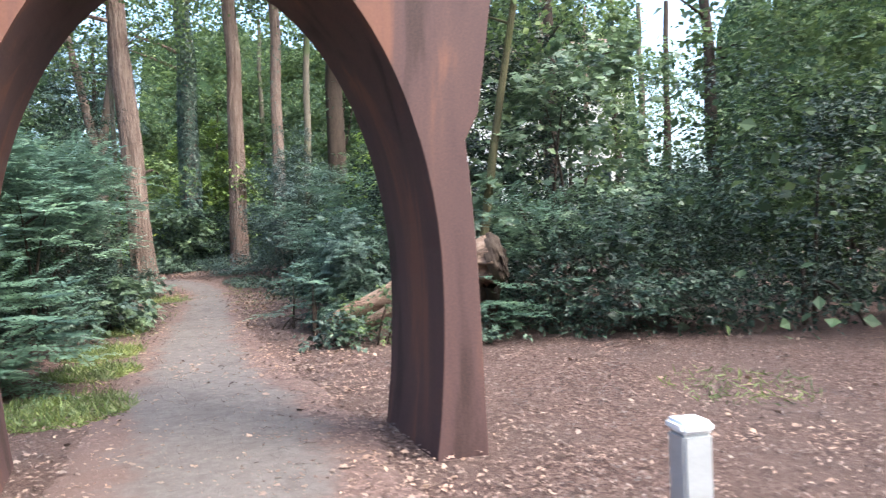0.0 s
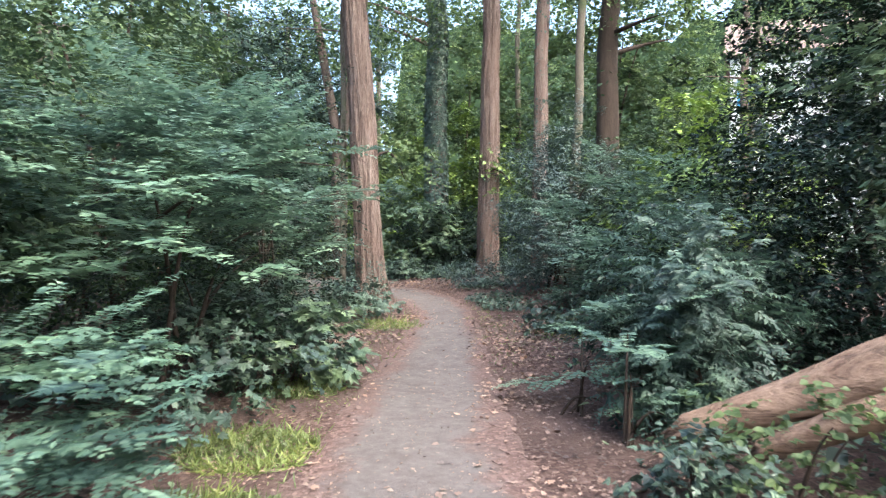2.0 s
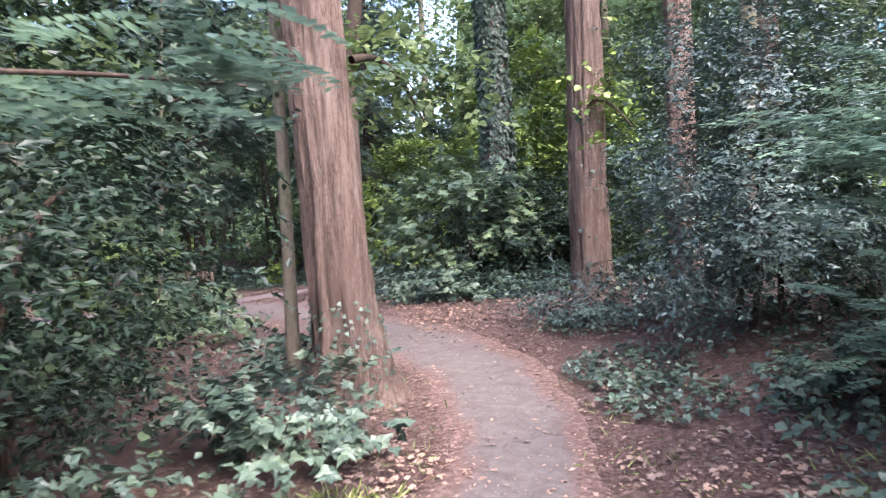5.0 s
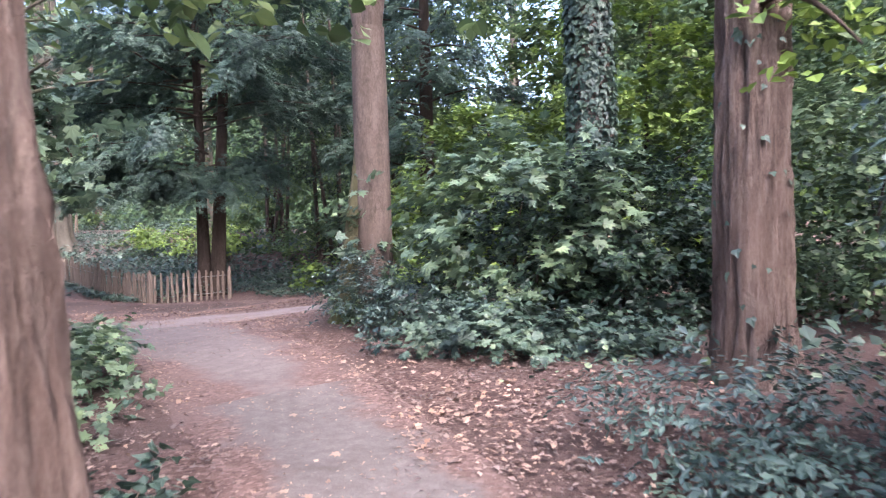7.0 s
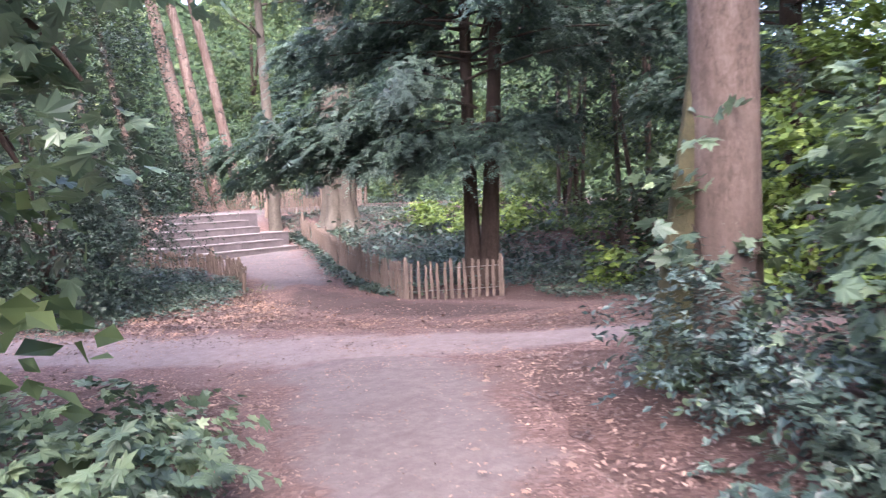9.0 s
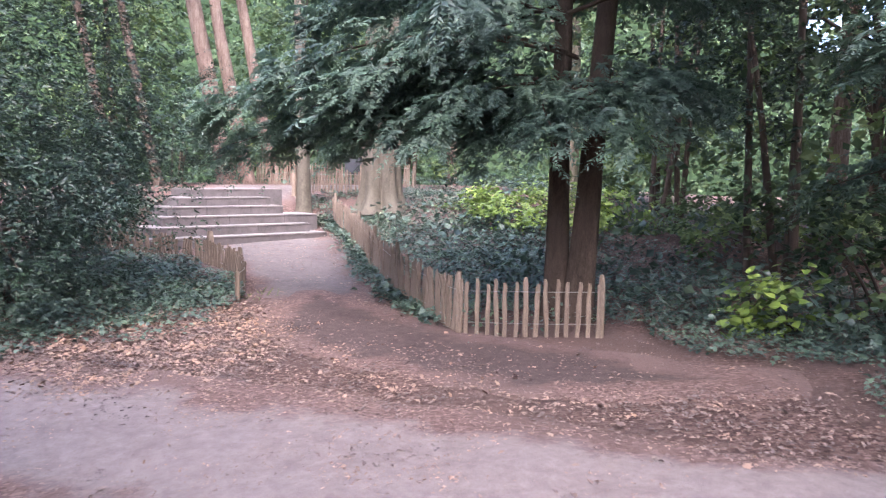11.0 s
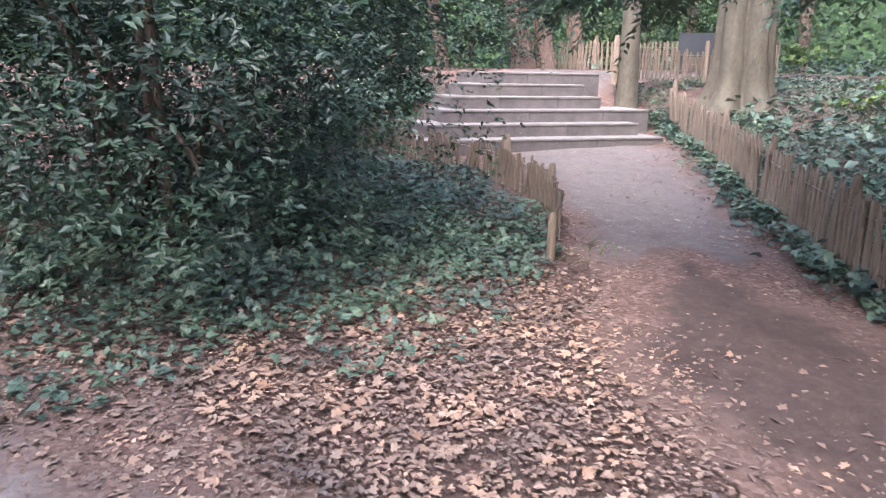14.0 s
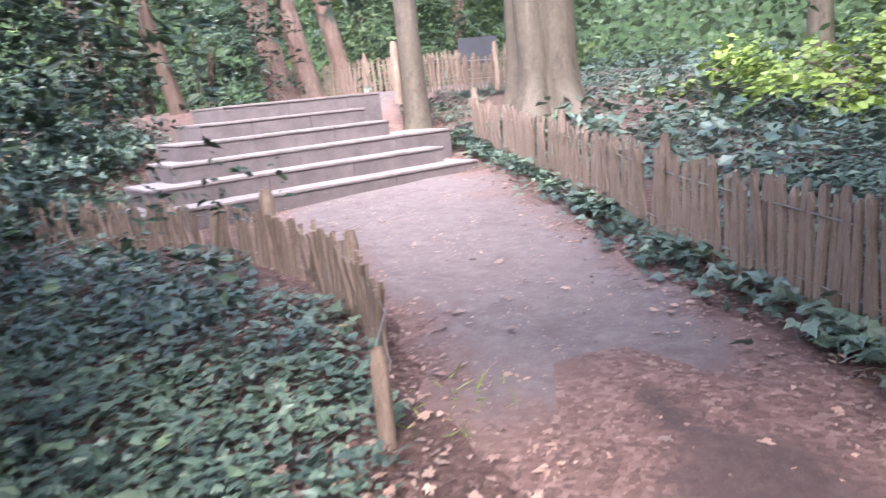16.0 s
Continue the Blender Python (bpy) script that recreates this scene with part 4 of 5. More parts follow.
paling("chestnut paling fence along the upper path", [(-36.0, 26.6, 2.0), (-33.5, 27.6, 2.0), (-32.2, 29.2, 2.0), (-30.9, 31.2, 2.0)], 0.7, 0.09, [(3, 0.05, 0.8), (6, 0.05, 0.8)], 3, 0.03)

paling("sparse chestnut paling fence at the top of the steps", [(-28.4, 26.5, 1.86), (-29.2, 27.7, 1.9), (-29.7, 29.2, 1.9)], 0.55, 0.12, [(0.0, 0.06, 0.75), (2.6, 0.05, 0.7)], 4, 0.03)


def notice_board():
    root = thing("notice_board", -31.2, 29.4, 1.95, "dark notice panel on two posts by the upper path", "sign", turn=62)
    bm = bmesh.new()
    bmesh.ops.create_cube(bm, size=1.0, matrix=Matrix.Translation((0, 0, 0.62)) @ Matrix.Rotation(radians(-4), 4, "X") @ Matrix.Diagonal((0.75, 0.03, 0.5, 1)))
    bmesh.ops.bevel(bm, geom=bm.edges[:], offset=0.006, segments=1, affect="EDGES")
    part("panel", bm, PANEL, root)
    for x in (-0.28, 0.28):
        bm = bmesh.new()
        bmesh.ops.create_cube(bm, size=1.0, matrix=Matrix.Translation((x, 0.03, 0.25)) @ Matrix.Diagonal((0.06, 0.06, 0.6, 1)))
        bmesh.ops.bevel(bm, geom=bm.edges[:], offset=0.008, segments=1, affect="EDGES")
        part("post", bm, PANEL, root)


notice_board()
ribbon("path_4", ((-28.3, 25.2, 1.1), (-30.3, 26.2, 1.4), (-31.6, 28.4, 1.2), (-30.9, 30.8, 1.0), (-29.4, 33.2, 1.0)), PATH_DIRT, "pale upper path behind the steps", 0.03, (0, 0))

# ---- trees ----
near_tree = tree("redwood", -6.86, 16.69, 0.245, 14, BARK_RED, "tall tree with fibrous red-brown bark and ivy at its foot", (-0.06, -0.035), 1.8, 0.09, ivy=420, ivy_from=0.0, ivy_to=0.9, ivy_size=0.036, furrow=0.3, crown=(3.0, 6.5, 13, 5000, 0.12, "leafy"), sides=72)
tree("slender_tree", -7.5, 16.75, 0.06, 11, BARK_GREY, "slender grey-barked tree in the undergrowth", (0.0, 0.0), 1.2, 0.08, crown=(2.2, 5.5, 10, 2500, 0.12, "leafy"))
furrowed_tree = tree("redwood", -5.97, 21.3, 0.24, 15, BARK_RED, "tall tree with deeply furrowed red-brown bark", (0.0, 0.0), 1.35, 0.1, ivy=90, ivy_from=0.0, ivy_to=2.5, ivy_size=0.06, furrow=0.3, crown=(3.0, 7, 14, 5000, 0.12, "leafy"), sides=64)
tree("ivy_clad_tree", -9.3, 26.9, 0.36, 15, BARK_RED, "tall tree with its trunk clad in dark ivy", (0.0, 0.0), 1.3, 0.1, ivy=9500, ivy_to=10.5, ivy_size=0.11, crown=(3.2, 7, 14, 5000, 0.13, "leafy"))
tree("birch_like_tree", -4.8, 21.6, 0.2, 14, BARK_RED, "tall tree with pale brown furrowed bark", (0.0, 0.0), 1.3, 0.1, ivy=200, crown=(2.6, 7, 13, 3500, 0.12, "leafy"))
tree("birch_like_tree", -4.1, 21.9, 0.13, 13, BARK_GREY, "thin tall leaning tree with pale bark", (0.03, 0.0), 1.2, 0.08, crown=(2.0, 7, 12, 2500, 0.12, "leafy"))
tree("dark_tree", -3.9, 27.5, 0.42, 15, BARK_DARK, "broad dark-barked tree deep in the wood", (0.0, 0.0), 1.3, 0.1, crown=(3.5, 7, 14, 5000, 0.14, "leafy"))
tree("forked_tree", -11.05, 23.5, 0.26, 13, BARK_BROWN, "grey-brown tree with mossy foot and forked trunk", (0.0, 0.0), 1.3, 0.07, fork=3.9, crown=(3.4, 5.8, 12, 6500, 0.12, "leafy"), limbs=0)
tree("mossy_stem", -11.36, 23.24, 0.17, 4.5, BARK_MOSS, "moss-covered stem leaning on the forked tree", (0.1, 0.085), 1.5, 0.1, ivy=60, ivy_to=3.0, ivy_size=0.06)
yew("yew", -17.9, 26.45, "dark twin-stemmed yew with drooping boughs behind the fence", ((-0.12, -0.06, -0.01, 0.01, 0.14), (0.1, 0.08, 0.055, 0.04, 0.16)), 96, 4.6, 2.3, 9.8, 150, 3, ((-20.5, 22.7, 3.0), (-20.75, 23.0, 2.62), (-20.0, 23.5, 2.75), (-19.0, 23.65, 3.0), (-19.25, 24.1, 2.6), (-18.4, 24.4, 2.7), (-19.55, 23.2, 3.35), (-17.75, 24.55, 2.8), (-17.9, 25.2, 2.6), (-17.0, 25.4, 2.65), (-16.65, 25.95, 2.65), (-16.6, 26.7, 2.85), (-16.6, 27.5, 3.0), (-18.4, 23.95, 3.3), (-21.0, 25.0, 4.6), (-20.6, 24.0, 4.2), (-21.3, 26.0, 5.2), (-20.2, 24.6, 5.6), (-19.6, 23.6, 4.6), (-21.6, 27.0, 4.4), (-20.9, 25.6, 6.4), (-19.8, 24.8, 6.9), (-21.2, 27.4, 6.2)))
yew("yew", -13.6, 28.6, "dark drooping yew behind the forked tree", ((0.0, 0.0, 0.01, 0.0, 0.2),), 46, 2.6, 1.4, 9.5, 90, 8)
tree("fluted_tree", -27.8, 28.6, 0.46, 14, BARK_SMOOTH, "thick grey tree with a fluted trunk beside the steps", (0.0, 0.0), 1.6, 0.1, 5, crown=(4, 6, 13, 5000, 0.14, "leafy"), sides=96)
tree("small_tree", -28.3, 26.75, 0.17, 10, BARK_SMOOTH, "small grey tree at the top of the steps", (-0.03, 0.0), 1.3, 0.08, crown=(2.2, 6, 10, 2000, 0.13, "leafy"))
for px, py, pr in ((-34.2, 26.3, 0.28), (-34.1, 26.9, 0.22), (-34.6, 27.9, 0.2)):
    tree("pine", px, py, pr, 14, BARK_RED, "tall pine with bare orange-brown trunk", (-0.08, -0.15), 1.3, 0.06, crown=(2.6, 8, 14, 2500, 0.15, "leafy"), group="pines above the steps")
for px, py in ((-32.0, 22.9), (-31.6, 23.9)):
    tree("thin_tree", px, py, 0.13, 11, BARK_DARK, "thin dark tree beyond the steps", (-0.1, -0.16), 1.2, 0.08, crown=(2.0, 5, 10, 2000, 0.13, "leafy"), group="thin trees beyond the steps")


def leafy_branch(host, start, end, count, size, shape, material, spread):
    """A low leafy branch of a tree, from start to end in the world."""
    o = np.array(host.matrix_world.translation)
    a, b = np.array(start) - o, np.array(end) - o
    q = np.linspace(0, 1, 10)[:, None]
    line = a + (b - a) * q + np.array([0, 0, 0.25]) * np.sin(q * np.pi)
    limb = link_mesh("limb", tube_mesh("limb", line, 0.035 * (1 - 0.85 * q[:, 0]) + 0.004, 7), BARK_DARK, host)
    u = 0.25 + 0.75 * RNG.random(count)
    p = np.stack([np.interp(u, q[:, 0], line[:, c]) for c in range(3)], -1) + RNG.normal(size=(count, 3)) * np.array(spread)
    link_mesh("leaves", sprigs("leaves", shape, p, unit(RNG.normal(size=(count, 3))), 5, size, size * 2.2), material, limb)


leafy_branch(near_tree, (-6.9, 16.95, 3.4), (-6.85, 18.2, 3.0), 110, 0.095, BROAD, LEAF_CANOPY, (0.35, 0.35, 0.16))
leafy_branch(near_tree, (-6.95, 16.8, 3.5), (-8.0, 18.0, 3.15), 120, 0.095, BROAD, LEAF_CANOPY, (0.45, 0.35, 0.2))
leafy_branch(furrowed_tree, (-6.1, 21.2, 3.4), (-5.3, 20.9, 3.1), 46, 0.1, BROAD, LEAF_BRIGHT, (0.2, 0.2, 0.35))

# ---- shrubs along the first stretch ----
bush("locust_shrub", -5.6, 9.9, 1.5, 2.0, 2.75, 1500, "locust", "blue-green shrub with feathery compound leaves", size=0.084, low=1.2)
bush("shrub", -5.9, 10.7, 1.15, 1.6, 1.7, 1100, "dark", "dark low evergreen under the feathery shrub", size=0.06, per=7)
bush("bramble", -5.35, 10.4, 0.85, 1.5, 0.95, 330, "lobed", "broad-leaved undergrowth beneath the feathery shrub", size=0.085, per=5)
bush("locust_shrub", -4.75, 7.2, 0.8, 1.0, 1.2, 430, "locust", "low feathery blue-green shrub beside the path", size=0.062)
long_locust = bush("locust_shrub", -6.4, 12.6, 1.1, 0.9, 2.4, 260, "locust", "feathery shrub with arching blue-green sprays", size=0.06, low=1.2)
frond_branch(long_locust, (-5.9, 11.0, 1.7), (-5.15, 13.5, 2.42), 75, 0.062, (0.2, 0.2, 0.05))
frond_branch(long_locust, (-6.1, 10.6, 2.0), (-4.9, 11.4, 2.75), 40, 0.065, (0.2, 0.25, 0.06))
bush("maple_seedlings", -5.25, 11.2, 0.6, 0.8, 0.75, 120, "maple", "young maple plants with broad green leaves", size=0.125)
frond_branch(long_locust, (-5.6, 9.6, 1.9), (-4.2, 10.0, 2.35), 26, 0.07, (0.15, 0.15, 0.06))
bush("locust_shrub", -1.8, 10.2, 0.4, 0.45, 1.15, 46, "locust", "small feathery plant beside the log", size=0.06)
bush("holly", -7.5, 8.0, 1.5, 2.0, 4.6, 2400, "mixed", "tall green shrub beside the path", size=0.075, per=7)
bush("holly", -8.2, 11.6, 1.7, 1.9, 5.8, 3200, "mixed", "tall green shrub with small leaves", size=0.075, per=7)
bush("holly", -7.5, 14.2, 1.0, 1.15, 4.8, 2600, "dark", "dense dark evergreen shrub hung over a trunk", size=0.065, per=7)
bush("holly", -10.2, 15.5, 1.6, 1.6, 4.5, 1800, "mixed", "green shrub deeper in the wood", size=0.085, per=7)
bush("bramble", -6.5, 15.5, 0.6, 0.8, 0.5, 240, "ivy", "low green undergrowth at the foot of a tree", size=0.075)
bush("bramble", -6.9, 13.0, 0.8, 1.3, 0.9, 420, "ivy", "low dark undergrowth beside the path", size=0.07)
bush("shrub", -1.2, 12.2, 1.2, 0.9, 2.2, 1400, "dark", "dark shrub behind the fallen log", size=0.07, per=7)
bush("locust_shrub", -2.0, 13.6, 0.65, 1.0, 1.65, 330, "locust", "feathery green shrub beside the path", size=0.062, low=0.7)
bush("locust_shrub", -2.1, 16.2, 1.1, 1.4, 2.6, 800, "locust", "taller feathery green shrub beside the bend", size=0.06)
bush("locust_shrub", -2.35, 10.9, 0.5, 0.6, 0.95, 130, "locust", "low feathery plants along the path", size=0.06)
bush("yew_shrub", -1.35, 10.9, 0.62, 0.6, 1.75, 800, "yew", "dark needled shrub beside the fallen log", size=0.11)
bush("holly", 0.3, 14.4, 1.3, 1.2, 3.4, 1500, "dark", "tall dark evergreen tree-like shrub", size=0.08, per=7)
bush("holly", -3.85, 18.9, 1.05, 1.3, 3.5, 5600, "blue", "dense blue-dark holly bush beside the path", size=0.055, per=7)
bush("holly", -2.8, 19.8, 1.2, 1.2, 2.6, 1500, "mixed", "dark bush behind the holly", size=0.075, per=7)
bush("shrub", -1.0, 17.6, 1.5, 1.5, 3.6, 1300, "bright", "bright green leafy bush in the wood", size=0.09, per=6)
bush("shrub", -5.4, 24.6, 2.2, 1.2, 2.6, 1900, "mixed", "dark undergrowth between tall trunks", size=0.085, per=7)
bush("shrub", -9.2, 29.5, 3.0, 1.4, 5.6, 2100, "bright", "light green foliage deep in the wood", size=0.12, per=6)
bush("shrub", -2.0, 25.0, 2.2, 1.6, 4.6, 1800, "mixed", "tall dark undergrowth deep in the wood", size=0.1, per=7)
bush("shrub", 2.4, 9.8, 1.6, 1.2, 1.9, 1800, "dark", "broad dark green shrub behind the leaf litter", size=0.075, per=7)
bush("shrub", 5.0, 9.8, 2.0, 1.6, 3.6, 2600, "dark", "tall dark shrub behind the leaf litter", size=0.08, per=7)
bush("shrub", 8.6, 8.8, 2.2, 2.0, 4.6, 2000, "dark", "tall dark shrub at the edge of the wood", size=0.09, per=7)
bush("bramble", -2.5, 15.0, 0.8, 0.9, 0.4, 300, "lobed", "low green plants at the edge of the litter", size=0.07)
bush("bramble", -3.2, 17.2, 0.6, 0.6, 0.4, 240, "ivy", "low ivy in front of the holly", size=0.065)
bush("bramble", -26.9, 21.6, 0.9, 0.7, 0.65, 520, "ivy", "ivy beside the end of the steps", size=0.065)
bush("bramble", -28.3, 22.3, 0.8, 0.6, 0.75, 480, "ivy", "ivy beside the end of the steps", size=0.065)
bush("bramble", -1.4, 9.15, 0.32, 0.3, 0.5, 120, "ivy", "small green plants at the end of the log", size=0.06)
bush("bramble", -0.75, 9.15, 0.5, 0.28, 0.75, 120, "leafy", "light green sprigs growing in front of the log", size=0.055)
bush("bramble", 0.45, 8.75, 0.3, 0.22, 0.3, 70, "ivy", "small green plants beneath the log", size=0.06)
bush("holly", 0.7, 13.1, 1.8, 1.1, 6.8, 4200, "dark", "tall dark evergreen behind the log", size=0.085, per=7)
bush("locust_shrub", 1.5, 9.9, 1.0, 0.9, 1.6, 380, "locust", "feathery blue-green shrub above the litter", size=0.06)
bush("maple_sapling", 1.9, 11.9, 1.8, 1.4, 4.8, 1100, "maple", "young maple with bright green leaves", size=0.13, low=1.0)
bush("shrub", 7.4, 13.5, 2.0, 1.5, 6.5, 2200, "far", "tall light green foliage behind the shrubs", size=0.12, per=6)

for px, py, rx, h in ((-7.5, 34, 3.6, 12), (-3.0, 31.5, 2.4, 11), (5.0, 28, 3.6, 12), (-14.5, 35, 3.6, 12), (10.5, 20, 3.4, 10), (-4.3, 30.0, 3.0, 11), (-10.8, 33.0, 3.2, 11), (-19.5, 35, 3.5, 13), (-25.5, 36, 3.5, 13), (-13.5, 17.5, 2.6, 10), (-17.5, 13, 3.0, 11), (-41, 24, 3.5, 17), (-42, 31, 3.5, 17), (-37, 34, 3.5, 16)):
    bush("tall_thicket", px, py, rx, 2.0, h, 1500, "far", "tall green thicket deep in the wood", "trees", "tall thickets", size=0.2, per=6)
tree("twin_stem", 0.25, 11.0, 0.085, 7, BARK_MOSS, "thin curved mossy stem behind the fallen log", (-0.02, 0.0), 1.2, 0.06, crown=(1.6, 4, 7, 900, 0.12, "leafy"), group="thin stems behind the log")
tree("twin_stem", 0.42, 10.95, 0.08, 7, BARK_MOSS, "thin leaning mossy stem behind the fallen log", (0.16, 0.03), 1.2, 0.06, crown=(1.6, 4, 7, 900, 0.12, "leafy"), group="thin stems behind the log")

# ---- shrubs round the bend ----
bush("maple_seedlings", -8.65, 23.2, 1.3, 0.95, 2.3, 800, "maple", "broad bush of young maples with pale green leaves", size=0.125, per=5)
bush("shrub", -9.8, 22.75, 1.35, 0.5, 0.9, 1000, "blue", "low dark bush at the foot of the maples", size=0.062, per=7)
bush("bramble", -8.3, 21.95, 1.5, 0.6, 0.4, 700, "lobed", "low ivy and seedlings at the edge of the path", size=0.07)
bush("shrub", -7.7, 23.6, 1.4, 1.1, 2.0, 1500, "holly", "dark bush between the tree trunks", size=0.075, per=7)
bush("bramble", -5.6, 19.9, 0.8, 0.8, 0.5, 480, "blue", "low dark evergreen growth beneath the furrowed tree", size=0.06)
bush("bramble", -7.6, 17.5, 0.8, 0.7, 0.5, 260, "ivy", "low green plants behind the tall tree", size=0.075)
bush("maple_seedlings", -10.4, 18.7, 1.0, 0.75, 0.55, 220, "maple", "low green seedlings beside the path", size=0.085)
bush("maple_seedlings", -11.6, 19.4, 0.9, 0.6, 0.6, 260, "maple", "low pale green seedlings beside the crossing", size=0.085)
bush("climbing_seedlings", -10.95, 23.3, 0.35, 0.35, 2.6, 90, "maple", "young maple stem against the forked tree", size=0.12, stems=2)
bush("shrub", -11.9, 27.2, 1.4, 1.2, 3.4, 1100, "bright", "light green bush in the wood", size=0.1, per=6)
bush("holly", -18.4, 31.5, 2.6, 1.6, 9.5, 2400, "dark", "tall dark evergreen behind the yew", size=0.12, per=7, lift=2.2)
bush("holly", -22.6, 33.2, 2.2, 1.6, 9.0, 1600, "dark", "tall dark evergreen above the ivy slope", size=0.13, per=7, lift=2.6)
bush("bramble", -22.0, 20.5, 1.8, 1.5, 0.5, 1300, "ivy", "dense ivy and seedlings under the holly", size=0.06)
bush("shrub", -24.3, 20.4, 1.1, 1.4, 2.3, 900, "dark", "low dark evergreen behind the holly", size=0.075, per=7)
bush("holly", -23.6, 17.9, 1.8, 1.6, 5.5, 1800, "dark", "dark evergreen shrub behind the holly", size=0.09, per=7)
bush("holly", -21.9, 20.3, 2.4, 2.3, 6.6, 13500, "dark", "large dark holly hanging over the ivy", size=0.06, low=0.3, per=7, hollow=0.5, stems=7)
bush("holly", -25.4, 19.6, 1.8, 2.0, 4.6, 2000, "dark", "dark evergreen shrub behind the holly", size=0.08, per=7)
bush("holly", -29.3, 22.3, 1.3, 0.9, 1.9, 1100, "holly", "dark evergreen growth beside the steps", size=0.075, per=7)
bush("shrub", -32.6, 24.6, 1.2, 1.3, 3.4, 1000, "dark", "dark shrub beside the upper path", size=0.1, per=7)
bush("shrub", -36.5, 30.0, 2.0, 2.4, 4.0, 1000, "mixed", "dark shrub behind the upper fence", size=0.12, per=7)
bush("nettles", -24.5, 31.2, 2.6, 1.5, 0.9, 700, "bright", "bright yellow-green plants above the ivy", size=0.1, per=6)
bush("nettles", -20.0, 32.5, 2.4, 1.4, 1.0, 600, "leafy", "bright green plants above the ivy", size=0.1, per=6)
bush("bright_seedlings", -16.0, 28.0, 0.6, 0.4, 0.6, 70, "bright", "bright yellow-green seedlings beside the yew", size=0.11)


def maple_sapling():
    x, y = -11.0, 18.6
    sapling = tree("maple_sapling", x, y, 0.045, 4.5, BARK_GREY, "slender young maple with pale leaves over the path", (0.02, 0.08), 1.2, 0.05, crown=(1.4, 2.3, 4.5, 700, 0.125, "maple"), limbs=7, sides=14)
    for end in ((-11.2, 19.5, 2.75), (-11.5, 19.5, 3.1), (-11.1, 19.25, 2.4), (-12.0, 19.3, 2.5)):
        leafy_branch(sapling, (x, y + 0.2, end[2] + 0.1), end, 30, 0.115, MAPLE_SHAPE, LEAF_MAPLE, (0.3, 0.22, 0.16))


maple_sapling()

# ---- ivy, grass and leaf litter ----
def scatter(name, shape, material, areas, size, label, category, flat=0.25, raise_by=0.03, lift=0.0):
    """Leaves lying over round patches (x, y, radius, number)."""
    xy = np.concatenate([np.array([[x, y]]) + r * np.sqrt(RNG.random((n, 1))) * unit(RNG.normal(size=(n, 2))) for x, y, r, n in areas])
    m = len(xy)
    pos = np.column_stack([xy, heights(xy) + raise_by + lift * RNG.random(m)])
    nr = np.array([0, 0, 1.0]) + RNG.normal(size=(m, 3)) * flat
    ob = link_mesh(name, leaves(name, shape, pos, nr, RNG.normal(size=(m, 3)), size * (0.5 + 0.8 * RNG.random(m))), material)
    return tagged(ob, label, category, kind="stuff")


scatter("ivy_groundcover", IVY_SHAPE, LEAF_IVY, [(-19.9, 21.8, 0.9, 330), (-20.4, 21.3, 0.8, 300), (-20.7, 22.2, 0.8, 360), (-20.3, 20.3, 0.8, 300), (-20.8, 22.9, 0.4, 160), (-4.9, 17.8, 0.55, 607), (-4.5, 17.1, 0.5, 472), (-5.5, 19.4, 0.6, 607), (-7.4, 22.3, 0.7, 675), (-22.3, 22.4, 1.3, 3600), (-20.8, 21.2, 1.2, 1500), (-21.5, 22.6, 0.9, 1300), (-23.8, 22.2, 1.2, 2700), (-19.6, 20.2, 0.9, 675), (-19.5, 26.6, 1.2, 2970), (-21.5, 27.6, 1.6, 4860),
        (-24, 28.6, 1.8, 6075), (-26.6, 27.7, 1.0, 2700), (-18.3, 27.6, 1.4, 2430), (-20.5, 29.5, 2.0, 3375), (-24, 31, 2.2, 3375), (-27.5, 27.3, 0.6, 1080), (-16, 27.6, 1.2, 1815), (-14.8, 28.4, 1.5, 1700), (-13.2, 26.7, 1.1, 1100), (-16.4, 30.2, 1.7, 1600), (-18.6, 30.6, 1.6, 1500), (-28.6, 30.6, 1.5, 2160), (-30, 32.5, 1.8, 1620), (-26.4, 30.2, 1.5, 2430), (-29.6, 28.2, 0.5, 405), (-28.8, 27.3, 0.6, 700), (-29.9, 29.4, 0.8, 700), (-30.2, 30.6, 0.9, 600), (-19.4, 25.15, 0.22, 162), (-20.6, 25.4, 0.25, 216), (-22.2, 25.8, 0.3, 270), (-23.6, 26.3, 0.3, 270), (-25.6, 27.0, 0.35, 405), (-25.2, 21.2, 1.3, 2025), (-27.5, 21.9, 1.1, 2025), (-29.0, 22.6, 0.9, 1215), (-27.0, 22.7, 0.5, 675)],
        0.054, "dark green ivy covering the ground", "ivy", 0.35, 0.035, 0.07)
LINE = np.array(PATH_LINE + CROSS_LINE + STAIR_LINE)


